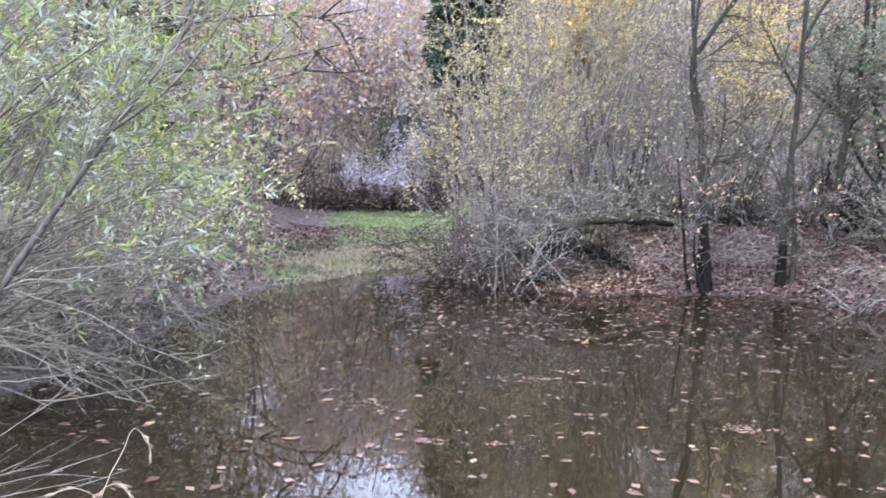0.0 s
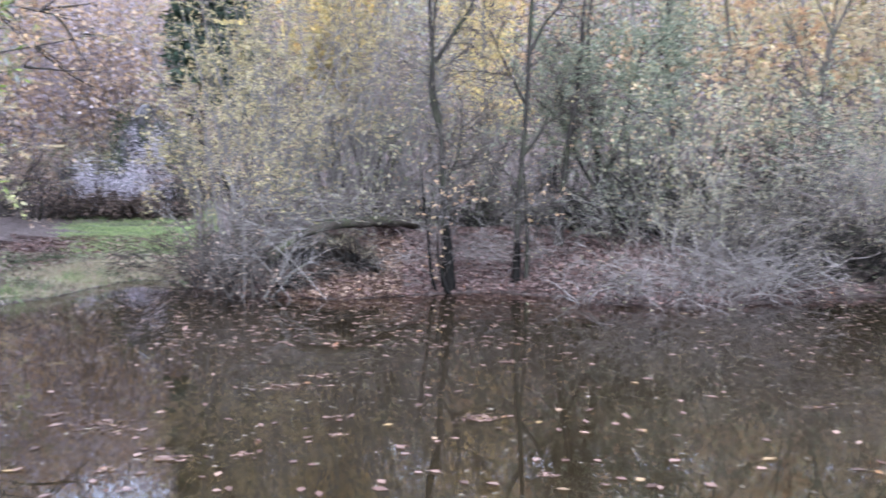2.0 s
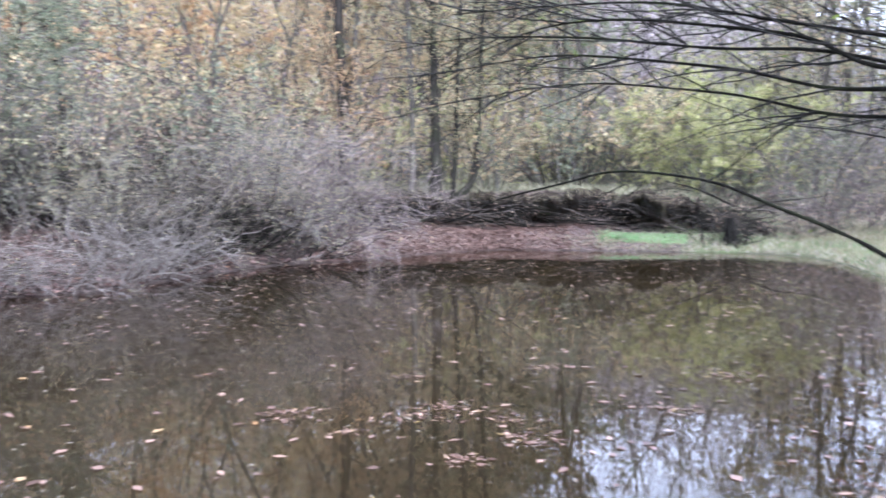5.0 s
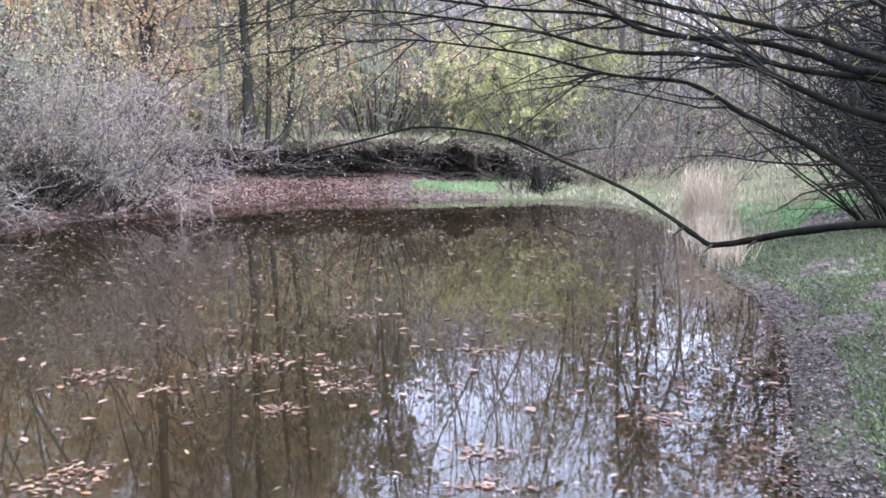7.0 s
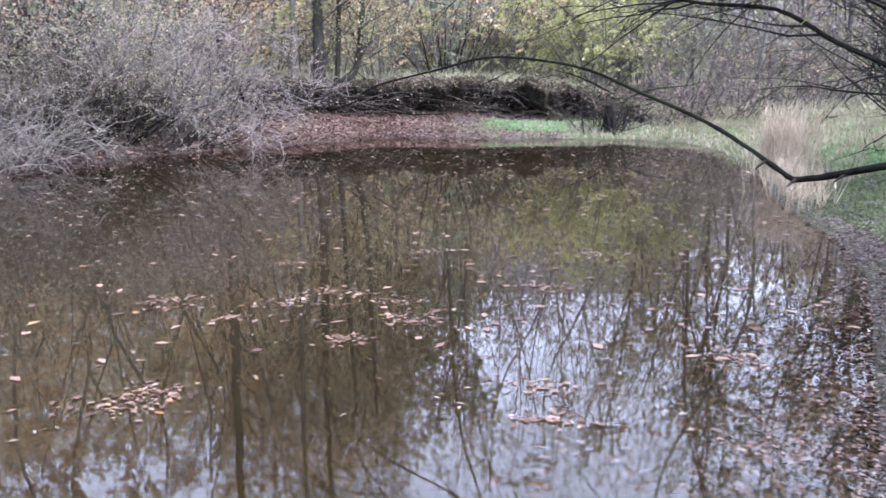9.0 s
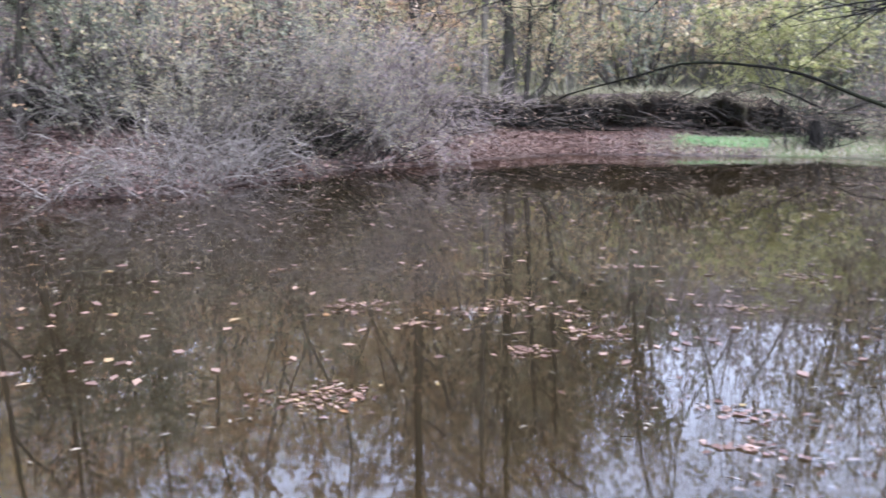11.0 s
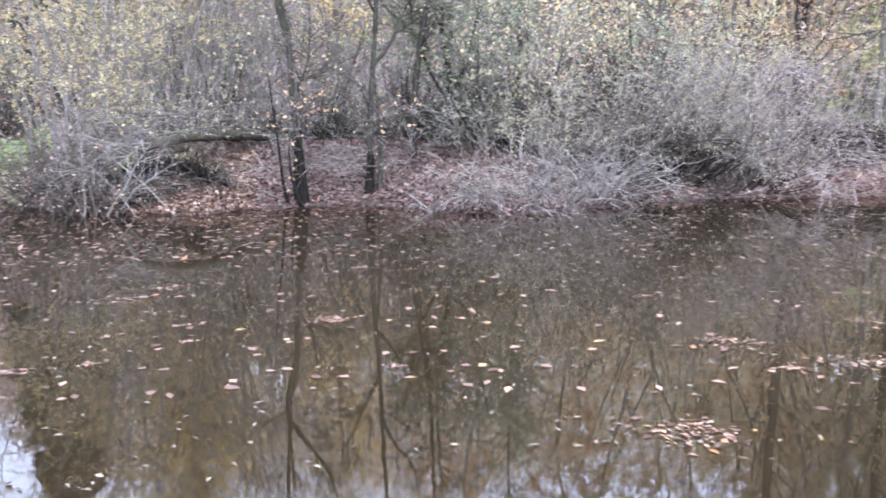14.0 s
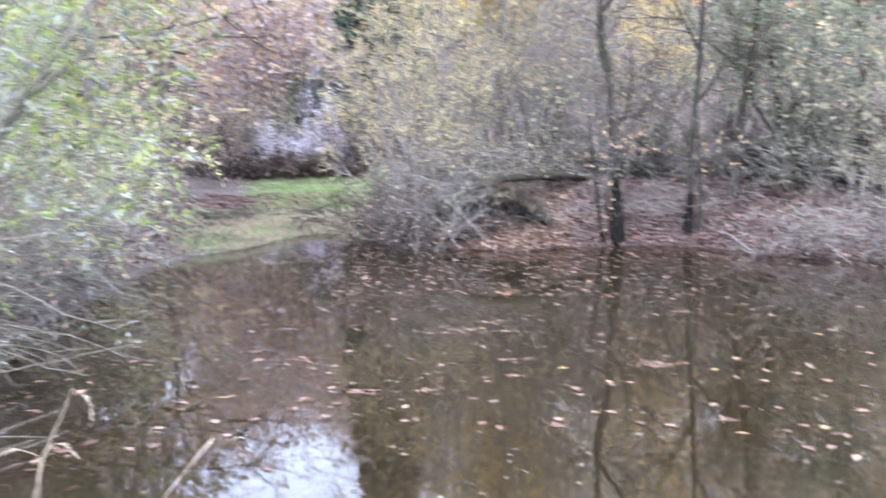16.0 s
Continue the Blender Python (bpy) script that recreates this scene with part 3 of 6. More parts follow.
def tree(name, seed, label, path, r0, r1, mats, group="", limbs_at=(), n_limb=14, limb=1.6, n_twig=300, twig=0.7, n_leaf=800, leaf=(0.09, 0.06), lo=0.35, spread=0.55, droop=0.0, lift=0.08, sides=8, single=True):
    """A tree with a trunk along path, chosen boughs and a crown. mats: bark, twigs, leaves."""
    rng = np.random.default_rng(seed)
    ob = thing(name, label, "tree", group, at=path[0])
    trunk = through_points(path, 40 if single else 16)
    trunk[:, 1:-1] += rng.normal(0, r0 * 0.07, trunk[:, 1:-1].shape)
    v, f = tubes(trunk, r0, r1, sides)
    flare = np.clip(1 - (v[:, 2] - path[0][2]) / 0.5, 0, 1) ** 2 * 0.35
    axis = np.array(path[0][:2])
    v[:, :2] += (v[:, :2] - axis) * flare[:, None]
    knob = 1 + 0.10 * np.sin(v[:, 2:3] * 5.0 + seed) * np.sin(v[:, :1] * 23 + v[:, 2:3] * 2) + rng.normal(0, 0.035, (len(v), 1))
    core = np.repeat(trunk[0], sides, 0)
    v = core + (v - core) * knob
    part("trunk", (v, f), mats[0], ob, smooth=True)
    stems = [through_points(path, 16)]
    for pts, ra in limbs_at:
        c = through_points(pts, 16)
        part("bough", tubes(c, ra, ra * 0.25, 6), mats[0], ob, smooth=True)
        stems.append(c)
    stems = np.concatenate(stems)
    limbs, twigs, leaves = crown(rng, stems, n_limb, limb, n_twig, twig, n_leaf, *leaf, lo=lo, spread=spread, droop=droop, lift=lift, knots=3)
    if single:
        for k in range(len(limbs)):
            part("branch", tubes(limbs[k : k + 1], r0 * 0.13, 0.005, 4), mats[0], ob, smooth=True)
        part("twig_spray", tubes(twigs, 0.007, 0.0025, 3), mats[1], ob, kind="stuff")
    else:
        part("twig_spray", join(tubes(limbs, r0 * 0.22, 0.006, 4), tubes(twigs, 0.007, 0.0025, 3)), mats[1], ob, kind="stuff")
    if leaves:
        part("foliage", leaves, mats[2], ob, kind="stuff")
    return ob


def spruce(name, seed, label, base, tall, wide, group="", bare=0.06):
    """A spruce: straight trunk, whorls of drooping boughs, needle sprays."""
    rng = np.random.default_rng(seed)
    ob = thing(name, label, "tree", group, at=base)
    base = np.array(base, float)
    trunk = through_points([base, base + (0.1, 0, tall * 0.5), base + (0, 0.1, tall)], 12)
    part("trunk", tubes(trunk, tall * 0.014, 0.02, 7), BARK_DARK, ob, smooth=True)
    m = int(tall * 16)
    t = rng.uniform(bare, 0.98, m)
    a = rng.uniform(0, 2 * np.pi, m)
    start = base + np.stack([0 * t, 0 * t, t * tall], -1)
    way = np.stack([np.cos(a), np.sin(a), 0.1 + 0 * a], -1)
    boughs = grow(rng, start, way, wide * (1.02 - t) ** 0.8 * rng.uniform(0.75, 1.1, m) + 0.15, 6, 0.05, 0.22, 0.0)
    part("bough_mass", tubes(boughs, 0.03, 0.006, 3), BARK_DARK, ob, kind="stuff")
    la, lt = sprinkle(rng, boughs, m * 45, 0.12, 1.0)
    way = around(rng, lt, 0.6)
    way[:, 2] -= 0.5
    part("needle_sprays", blades(rng, la, way, 0.42, 0.13, 0.1), NEEDLES, ob, kind="stuff")
    return ob


def forest_tree(seed, label, tall, mats, n_leaf, leaf, bare=0.35, lean=0.0, r0=0.07, n_limb=22, n_twig=110):
    rng = np.random.default_rng(seed)
    path = [(0, 0, -0.3), (rng.normal(0, 0.15), rng.normal(0, 0.15), tall * 0.35), (lean * 0.5 + rng.normal(0, 0.3), rng.normal(0, 0.3), tall * 0.7), (lean + rng.normal(0, 0.5), rng.normal(0, 0.5), tall)]
    bend = rng.normal(0, 0.45, (2, 2))
    path[1] = (path[1][0] + bend[0, 0], path[1][1] + bend[0, 1], path[1][2])
    path[2] = (path[2][0] + bend[1, 0], path[2][1] + bend[1, 1], path[2][2])
    forks = []
    for h, side in ((0.12, 1), (0.3, -1), (0.42, 1)):
        k = rng.uniform(0.6, 1.5) * side
        foot = through_points(path, 30)[0][int(h * 29)]
        a = rng.uniform(-0.8, 0.8)
        out = np.array((math.cos(a) * k, math.sin(a) * k, 0))
        forks.append(([tuple(foot), tuple(foot + out * 0.5 + (0, 0, tall * 0.13)), tuple(foot + out * 1.1 + (0, 0, tall * 0.34)), tuple(foot + out * 2.0 + (0, 0, tall * 0.6))], r0 * 0.62))
    return tree("forest_tree", seed, label, path, r0, 0.03, mats, "woodland trees", limbs_at=forks, n_limb=n_limb, limb=tall * 0.24, n_twig=n_twig, twig=1.2, n_leaf=n_leaf, leaf=leaf, lo=bare, sides=6, single=False)


# ---- trees on the leafy bank ----
def bearing(az, d, z=None):
    x, y = d * math.sin(radians(az)), d * math.cos(radians(az))
    return (x, y, ground_at(x, y) - 0.05 if z is None else z)


alder_a = tree("alder_tree", 11, "dark wet-barked alder standing at the pond's edge", [(6.52, 14.57, -0.08), (6.46, 14.6, 0.7), (6.44, 14.6, 1.4), (6.39, 14.62, 2.2), (6.36, 14.65, 3.1), (6.24, 14.68, 3.7), (6.2, 14.72, 4.6), (6.08, 14.8, 7.5), (6.2, 14.9, 10.5)],
     0.076, 0.028, (BARK_ALDER, TWIG_BROWN, LEAF_YELLOW), "alders on the bank",
     limbs_at=[([(6.33, 14.65, 3.05), (6.14, 14.6, 3.7), (6.18, 14.6, 4.6), (6.25, 14.6, 5.6)], 0.05),
               ([(6.27, 14.7, 4.25), (6.6, 14.6, 4.8), (6.95, 14.5, 5.4), (7.2, 14.5, 6.4)], 0.055),
               ([(6.4, 14.6, 2.0), (6.62, 14.5, 2.45), (6.7, 14.45, 3.0), (6.68, 14.4, 3.6)], 0.03)],
     n_limb=30, limb=1.2, n_twig=620, twig=0.6, n_leaf=260, leaf=(0.055, 0.04), lo=0.2)
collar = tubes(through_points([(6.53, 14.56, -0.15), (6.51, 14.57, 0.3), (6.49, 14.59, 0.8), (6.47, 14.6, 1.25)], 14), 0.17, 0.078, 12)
part("root_collar", (collar[0] + np.random.default_rng(9).normal(0, 0.006, collar[0].shape), collar[1]), BARK_WET_SHADE, alder_a, "black waterlogged bark at the foot", smooth=True)
tree("alder_sapling", 12, "thin crooked alder sapling at the water's edge", [(6.22, 14.45, -0.05), (6.1, 14.45, 0.5), (6.06, 14.5, 1.1), (5.98, 14.5, 1.7), (5.9, 14.5, 2.4)],
     0.035, 0.01, (BARK_WET_SHADE, TWIG_BROWN, LEAF_ORANGE), "alders on the bank", n_limb=8, limb=0.6, n_twig=60, twig=0.4, n_leaf=30, leaf=(0.08, 0.05))
tree("alder_sapling", 13, "short dark alder shoot beside the larger trunk", [(6.42, 14.3, -0.05), (6.3, 14.3, 0.25), (6.22, 14.35, 0.6), (6.2, 14.35, 1.1)],
     0.04, 0.012, (BARK_WET_SHADE, TWIG_BROWN, LEAF_ORANGE), "alders on the bank", n_limb=5, limb=0.5, n_twig=30, twig=0.3, n_leaf=10, leaf=(0.08, 0.05))
zb = ground_at(7.96, 14.47)
alder_b = tree("alder_tree", 14, "twin-stemmed grey-brown alder on the leafy bank", [(7.90, 14.47, zb - 0.1), (7.92, 14.47, 1.03), (7.95, 14.47, 1.94), (8.05, 14.42, 3.43), (8.11, 14.39, 5.26), (8.28, 14.45, 7.96), (8.28, 14.45, 10.17)],
     0.068, 0.026, (BARK_ALDER, TWIG_BROWN, LEAF_YELLOW), "alders on the bank",
     limbs_at=[([(8.11, 14.45, zb - 0.05), (8.13, 14.45, 0.83), (8.09, 14.45, 1.70), (8.01, 14.45, 2.57)], 0.06),
               ([(7.99, 14.45, 2.57), (8.28, 14.35, 2.95), (8.52, 14.30, 3.43), (8.76, 14.25, 4.01)], 0.045),
               ([(8.05, 14.42, 3.53), (7.70, 14.35, 4.01), (7.42, 14.35, 4.49), (7.22, 14.35, 4.88)], 0.03),
               ([(8.09, 14.40, 4.49), (8.38, 14.35, 5.07), (8.76, 14.35, 5.55), (8.96, 14.35, 6.42)], 0.04)],
     n_limb=30, limb=1.2, n_twig=620, twig=0.6, n_leaf=260, leaf=(0.055, 0.04), lo=0.2)
part("root_collar", tubes(through_points([(7.90, 14.47, zb - 0.12), (7.91, 14.47, 0.4), (7.93, 14.47, 0.9)], 10), 0.11, 0.07, 10), BARK_WET_SHADE, alder_b, "black waterlogged bark at the foot", smooth=True)
tree("alder_tree", 15, "slender alder with forked top behind the bank", [bearing(31.5, 18.4), bearing(31.8, 18.4, 2.4), bearing(32.6, 18.4, 4.4), bearing(32.9, 18.4, 6.5), bearing(33, 18.4, 9.5)],
     0.09, 0.02, (BARK_DARK, TWIG_BROWN, LEAF_OLIVE), "alders on the bank", n_limb=22, limb=1.3, n_twig=300, twig=0.6, n_leaf=300, leaf=(0.07, 0.05), lo=0.25)

# beech sprigs with orange leaves low on the alders
for k, (x, y, z, dx) in enumerate([(6.55, 14.4, 1.75, 0.25), (6.35, 14.3, 1.95, -0.35), (6.7, 14.3, 2.1, 0.3), (8.7, 14.6, 1.75, 0.6), (9.0, 14.5, 1.95, 0.55)]):
    rng = np.random.default_rng(60 + k)
    ob = thing("beech_sprig", "thin beech sprig with dry pale-orange leaves", "twig", "beech sprigs", at=(x - dx, y + 0.3, z - 0.2))
    c = grow(rng, np.array([(x - dx, y + 0.3, z - 0.2)] * 4), rng.normal(0, 0.25, (4, 3)) + (dx, -0.2, 0.15), 0.75, 5, 0.12)
    part("stalk", tubes(c, 0.008, 0.003, 3), TWIG_BROWN, ob)
    la, lt = sprinkle(rng, c, 16, 0.45, 1.0)
    part("leaves", blades(rng, la, around(rng, lt, 0.6) + (0, 0, -0.3), 0.085, 0.05), LEAF_ORANGE, ob)

# pale green maple behind the brush
tree("maple_tree", 16, "small dark-stemmed maple with pale green leaves", [bearing(34.2, 19), bearing(34.1, 19, 2.2), bearing(33.6, 19, 3.4), bearing(33.2, 19, 5.2), bearing(33.6, 19, 7.5)],
     0.08, 0.02, (BARK_DARK, TWIG_BROWN, LEAF_PALE), "",
     limbs_at=[([bearing(34.1, 19, 2.0), bearing(35.2, 19, 2.9), bearing(36, 19, 4.0), bearing(36.8, 19, 5.2)], 0.045), ([bearing(34.1, 19, 1.8), bearing(32.6, 19, 2.7), bearing(31.6, 19, 3.6), bearing(31.4, 19, 4.6)], 0.05)],
     n_limb=60, limb=1.6, n_twig=900, twig=0.7, n_leaf=17000, leaf=(0.056, 0.044), lo=0.22)
tree("maple_tree", 17, "slim maple with thin pale green foliage", [bearing(38.5, 21), bearing(38.7, 21, 3), bearing(38.2, 21, 5.5), bearing(38.4, 21, 9)],
     0.07, 0.02, (BARK_DARK, TWIG_BROWN, LEAF_PALE), "", n_limb=50, limb=1.6, n_twig=700, twig=0.7, n_leaf=11000, leaf=(0.056, 0.044), lo=0.25)

# ---- hazel thicket with yellow leaves above the fallen log ----
for k, (az, d, tall, tilt, leaves) in enumerate([(10.3, 17.6, 4.6, (0.02, -0.05), 2600), (12.4, 19.4, 7.2, (0.05, 0), 4600), (14.8, 19.8, 8.2, (0.05, 0), 3700), (17.5, 20.6, 7.7, (0.1, 0), 1500), (20.5, 21.0, 6.8, (0.1, 0), 1000)]):
    shrub("hazel_bush", 20 + k, "tall many-stemmed hazel with thin yellow autumn leaves" if k < 4 else "tall hazel, nearly bare, a few yellow leaves", bearing(az, d), 26, tall, 0.34, (TWIG_GREY, TWIG_GREY, LEAF_YELLOW),
          group="hazels on the bank", tilt=tilt, n_limb=130, n_twig=1000, n_leaf=int(leaves * 3.3), leaf=(0.046, 0.032), r_stem=0.026, limb=1.3, twig=0.5, lo=0.3, foot=0.7)
tree("golden_tree", 28, "tall birch with golden-yellow leaves behind the hazels", [bearing(16.5, 21.5), bearing(16.6, 21.5, 4), bearing(16.4, 21.5, 8), bearing(16.6, 21.5, 11)], 0.14, 0.03, (BARK_GREY, TWIG_BROWN, LEAF_GOLD),
     n_limb=80, limb=2.2, n_twig=800, twig=0.9, n_leaf=17000, leaf=(0.095, 0.075), lo=0.33)
tree("golden_tree", 29, "orange-leaved beech glimpsed between the alders", [bearing(26.5, 29), bearing(26.6, 29, 4), bearing(26.4, 29, 7), bearing(26.6, 29, 11)], 0.13, 0.03, (BARK_GREY, TWIG_BROWN, LEAF_GOLD),
     n_limb=60, limb=1.9, n_twig=700, twig=1.0, n_leaf=9000, leaf=(0.085, 0.065), lo=0.3)

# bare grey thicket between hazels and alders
# From the eighth bush on, near-black twigs paint in a dim understorey.
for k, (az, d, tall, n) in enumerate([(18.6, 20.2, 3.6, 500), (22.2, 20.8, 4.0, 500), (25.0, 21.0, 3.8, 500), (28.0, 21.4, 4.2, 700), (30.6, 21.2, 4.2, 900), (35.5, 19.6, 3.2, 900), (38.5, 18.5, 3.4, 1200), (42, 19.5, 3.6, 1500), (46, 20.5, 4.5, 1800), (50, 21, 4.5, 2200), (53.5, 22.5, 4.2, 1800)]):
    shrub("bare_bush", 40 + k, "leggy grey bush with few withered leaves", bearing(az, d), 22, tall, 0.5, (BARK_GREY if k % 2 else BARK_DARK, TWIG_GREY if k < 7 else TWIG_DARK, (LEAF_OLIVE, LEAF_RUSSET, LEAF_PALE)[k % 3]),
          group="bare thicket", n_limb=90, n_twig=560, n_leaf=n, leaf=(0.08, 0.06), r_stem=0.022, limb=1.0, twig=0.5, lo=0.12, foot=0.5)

# Near-black scrub put where only dark gaps and hollows show under the thicket.
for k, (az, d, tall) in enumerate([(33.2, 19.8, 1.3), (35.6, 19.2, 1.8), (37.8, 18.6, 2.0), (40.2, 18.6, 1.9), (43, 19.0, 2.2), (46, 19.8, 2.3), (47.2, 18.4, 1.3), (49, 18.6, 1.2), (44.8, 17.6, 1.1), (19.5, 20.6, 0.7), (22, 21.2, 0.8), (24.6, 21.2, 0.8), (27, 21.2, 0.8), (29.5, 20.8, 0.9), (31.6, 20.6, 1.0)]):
    shrub("shade_bush", 80 + k, "low near-black scrub standing in for shade behind the grey twigs", bearing(az, d), 24, tall, 0.8 if tall > 1.2 else 1.6, (BARK_WET_SHADE, TWIG_DARK, LEAF_DULL), group="dark scrub", n_limb=90, n_twig=460, n_leaf=420, leaf=(0.065, 0.045), r_stem=0.02, limb=0.8, twig=0.45, lo=0.08, foot=0.6)

# brambles and low twigs where the hazels meet the water
for k, (x, y, tall, reach, tilt) in enumerate([(2.7, 15.9, 1.6, 1.1, (-0.2, -0.5)), (3.1, 15.5, 1.5, 1.2, (0.0, -0.5)), (2.3, 17.2, 1.7, 1.0, (-0.5, -0.3)), (2.9, 16.5, 2.2, 0.9, (-0.3, -0.2))]):
    shrub("bramble_bush", 70 + k, "tangle of arching grey-brown stems over the waterline", (x, y, ground_at(x, y)), 26, tall, reach, (TWIG_BROWN, TWIG_BROWN if k % 2 else TWIG_DARK, LEAF_RUSSET), group="brambles", tilt=tilt,
          n_limb=80, n_twig=380, n_leaf=260, leaf=(0.06, 0.045), r_stem=0.013, limb=0.6, twig=0.35, droop=0.25, lo=0.1, foot=0.35, lift=0)

# fallen log with dead branches
log = thing("fallen_log", "fallen mossy trunk with bare dead branches on the bank", "log", at=(3.7, 15.5, 0.95))
rng = np.random.default_rng(90)
line = through_points([(3.25, 15.15, 0.62), (3.75, 15.45, 0.93), (4.35, 15.8, 1.16), (5.05, 16.25, 1.24), (5.85, 16.8, 1.26), (6.7, 17.4, 1.22), (7.6, 18.0, 1.10), (8.2, 18.4, 0.95)], 14)
line = through_points([tuple(q) for q in line[0]], 50)
lv, lf = tubes(line, 0.07, 0.12, 10)
lv += rng.normal(0, 0.012, lv.shape) + 0.02 * np.sin(lv * 9.0)
part("trunk", (lv, lf), BARK_MOSS, log, smooth=True)
ma, mt = sprinkle(rng, line, 500, 0, 1)
mv = rng.normal(0, 1, (500, 3)) * (1, 1, 0.6) + (0, 0, 0.5)
part("moss", blades(rng, ma + unit(mv) * 0.1, mv, 0.05, 0.03), IVY, log, "dark moss and small leaves", kind="stuff")
for k in range(9):
    a, t = sprinkle(rng, line, 1, 0.0, 0.35)
    c = grow(rng, a, np.array([(-1.0 + rng.normal(0, 0.25), -0.45 + rng.normal(0, 0.2), rng.uniform(-0.35, 0.45))]), rng.uniform(0.9, 1.8), 8, 0.09, 0.12)
    limb = part("dead_branch", tubes(c, 0.013, 0.004, 5), DEAD_WOOD, log, "bleached dead branch", smooth=True)
    ta, tt = sprinkle(rng, c, 14, 0.2, 1)
    part("twig_spray", tubes(grow(rng, ta, around(rng, tt, 0.4), 0.55, 4, 0.15, 0.05), 0.006, 0.003, 3), DEAD_WOOD, limb, kind="stuff")
for k, (p, q) in enumerate([((3.25, 14.9, 0.95), (4.05, 14.0, -0.05)), ((3.0, 15.1, 0.75), (3.45, 14.2, -0.02)), ((2.5, 15.6, 0.8), (2.75, 14.8, -0.05))]):
    ob = thing("fallen_branch", "thin bleached branch slanting from the bank into the water", "branch", "fallen branches", at=q)
    part("stick", tubes(through_points([p, (np.array(p) + q) / 2 + (0, 0, 0.06), q], 8), 0.010, 0.006, 5), DEAD_WOOD, ob, smooth=True)
rng = np.random.default_rng(93)
for k, (x, y, tall, lean) in enumerate([(2.55, 15.2, 1.7, (0.35, -0.1)), (2.75, 15.0, 1.9, (0.15, -0.05)), (2.95, 14.9, 1.6, (-0.25, 0.0)), (3.05, 14.85, 1.5, (0.5, -0.05)), (2.45, 15.5, 2.1, (-0.15, -0.1)), (3.2, 14.85, 1.2, (0.7, 0.0)), (2.65, 15.1, 1.3, (-0.5, -0.1))]):
    ob = thing("leaning_stem", "grey leaning stem rooted at the waterline", "branch", "leaning stems", at=(x, y, ground_at(x, y)))
    c = grow(rng, np.array([(x, y, ground_at(x, y) - 0.08)]), np.array([(lean[0], lean[1], 1.0)]), tall, 9, 0.11, 0.03)
    part("stem", tubes(c, 0.024, 0.008, 6), BARK_GREY if k % 2 else BARK_MID, ob, smooth=True)
    fa, ft = sprinkle(rng, c, 26, 0.25, 1.0)
    part("twig_spray", tubes(grow(rng, fa, around(rng, ft, 0.5), 0.5, 5, 0.15), 0.006, 0.002, 3), TWIG_GREY if k % 2 else TWIG_BROWN, ob, kind="stuff")
heap = thing("brush_pile", "heap of dead twigs and withered leaves over the fallen log", "brush", at=(5.0, 16.5, 1.15))
rng = np.random.default_rng(94)
ha = np.stack([rng.uniform(3.3, 6.6, 420), 0 * np.arange(420.0), rng.uniform(0.0, 0.75, 420) ** 1.4], -1)
ha[:, 1] = 16.15 + (ha[:, 0] - 3.5) * 0.5 + rng.normal(0, 0.22, 420)
ha[:, 2] += np.interp(ha[:, 0], [3.3, 4.3, 6.6], [0.75, 1.1, 1.25])
hc = grow(rng, ha, rng.normal(0, 1, (420, 3)) * (1.0, 0.5, 0.35) + (-0.25, -0.25, 0.05), rng.uniform(0.35, 1.3, 420), 6, 0.16, 0.06)
part("twig_mass", tubes(hc[:230], 0.008, 0.003, 3), TWIG_PALE, heap, kind="stuff")
part("dark_twig_mass", tubes(hc[230:], 0.009, 0.003, 3), TWIG_BROWN, heap, kind="stuff")
la, lt = sprinkle(rng, hc, 800, 0.1, 1.0)
part("leaf_mass", blades(rng, la, around(rng, lt, 0.7), 0.075, 0.045), LEAF_STRAW, heap, "pinkish withered leaves", kind="stuff")
# thin shoots round the feet of the alders
for k, (x, y, z0, n, tall) in enumerate([(6.45, 14.5, 0.9, 18, 1.3), (7.95, 14.4, 0.9, 16, 1.4), (7.1, 15.6, 0.6, 10, 1.2), (9.0, 14.9, 0.4, 14, 1.3)]):
    rng = np.random.default_rng(96 + k)
    ob = thing("alder_shoots", "sparse thin shoots sprouting low beside the alders", "twig", "alder shoots", at=(x, y, z0 - 0.3))
    c = grow(rng, np.array([(x, y, z0)] * n) + rng.normal(0, 1, (n, 3)) * (0.2, 0.15, 0.35), rng.normal(0, 0.8, (n, 3)) * (1, 0.6, 0.5) + (0, -0.1, 0.45), tall * rng.uniform(0.4, 1.0, n), 7, 0.14)
    part("shoot_mass", tubes(c, 0.010, 0.003, 3), TWIG_BROWN, ob, kind="stuff")
    fa, ft = sprinkle(rng, c, n * 8, 0.2, 1.0)
    part("twig_spray", tubes(grow(rng, fa, around(rng, ft, 0.5), 0.4, 4, 0.16), 0.005, 0.002, 3), TWIG_GREY, ob, kind="stuff")
# ---- grey willow scrub leaning over the water ----
SCRUB = [(8.2, 12.4, 1.2, 0.9, (-0.2, -0.4)), (9.0, 11.8, 1.5, 0.9, (0, -0.5)), (9.9, 11.6, 1.5, 0.9, (-0.1, -0.5)), (10.7, 11.6, 1.8, 0.9, (0.1, -0.5)), (11.5, 11.85, 2.2, 0.8, (0.1, -0.4))]
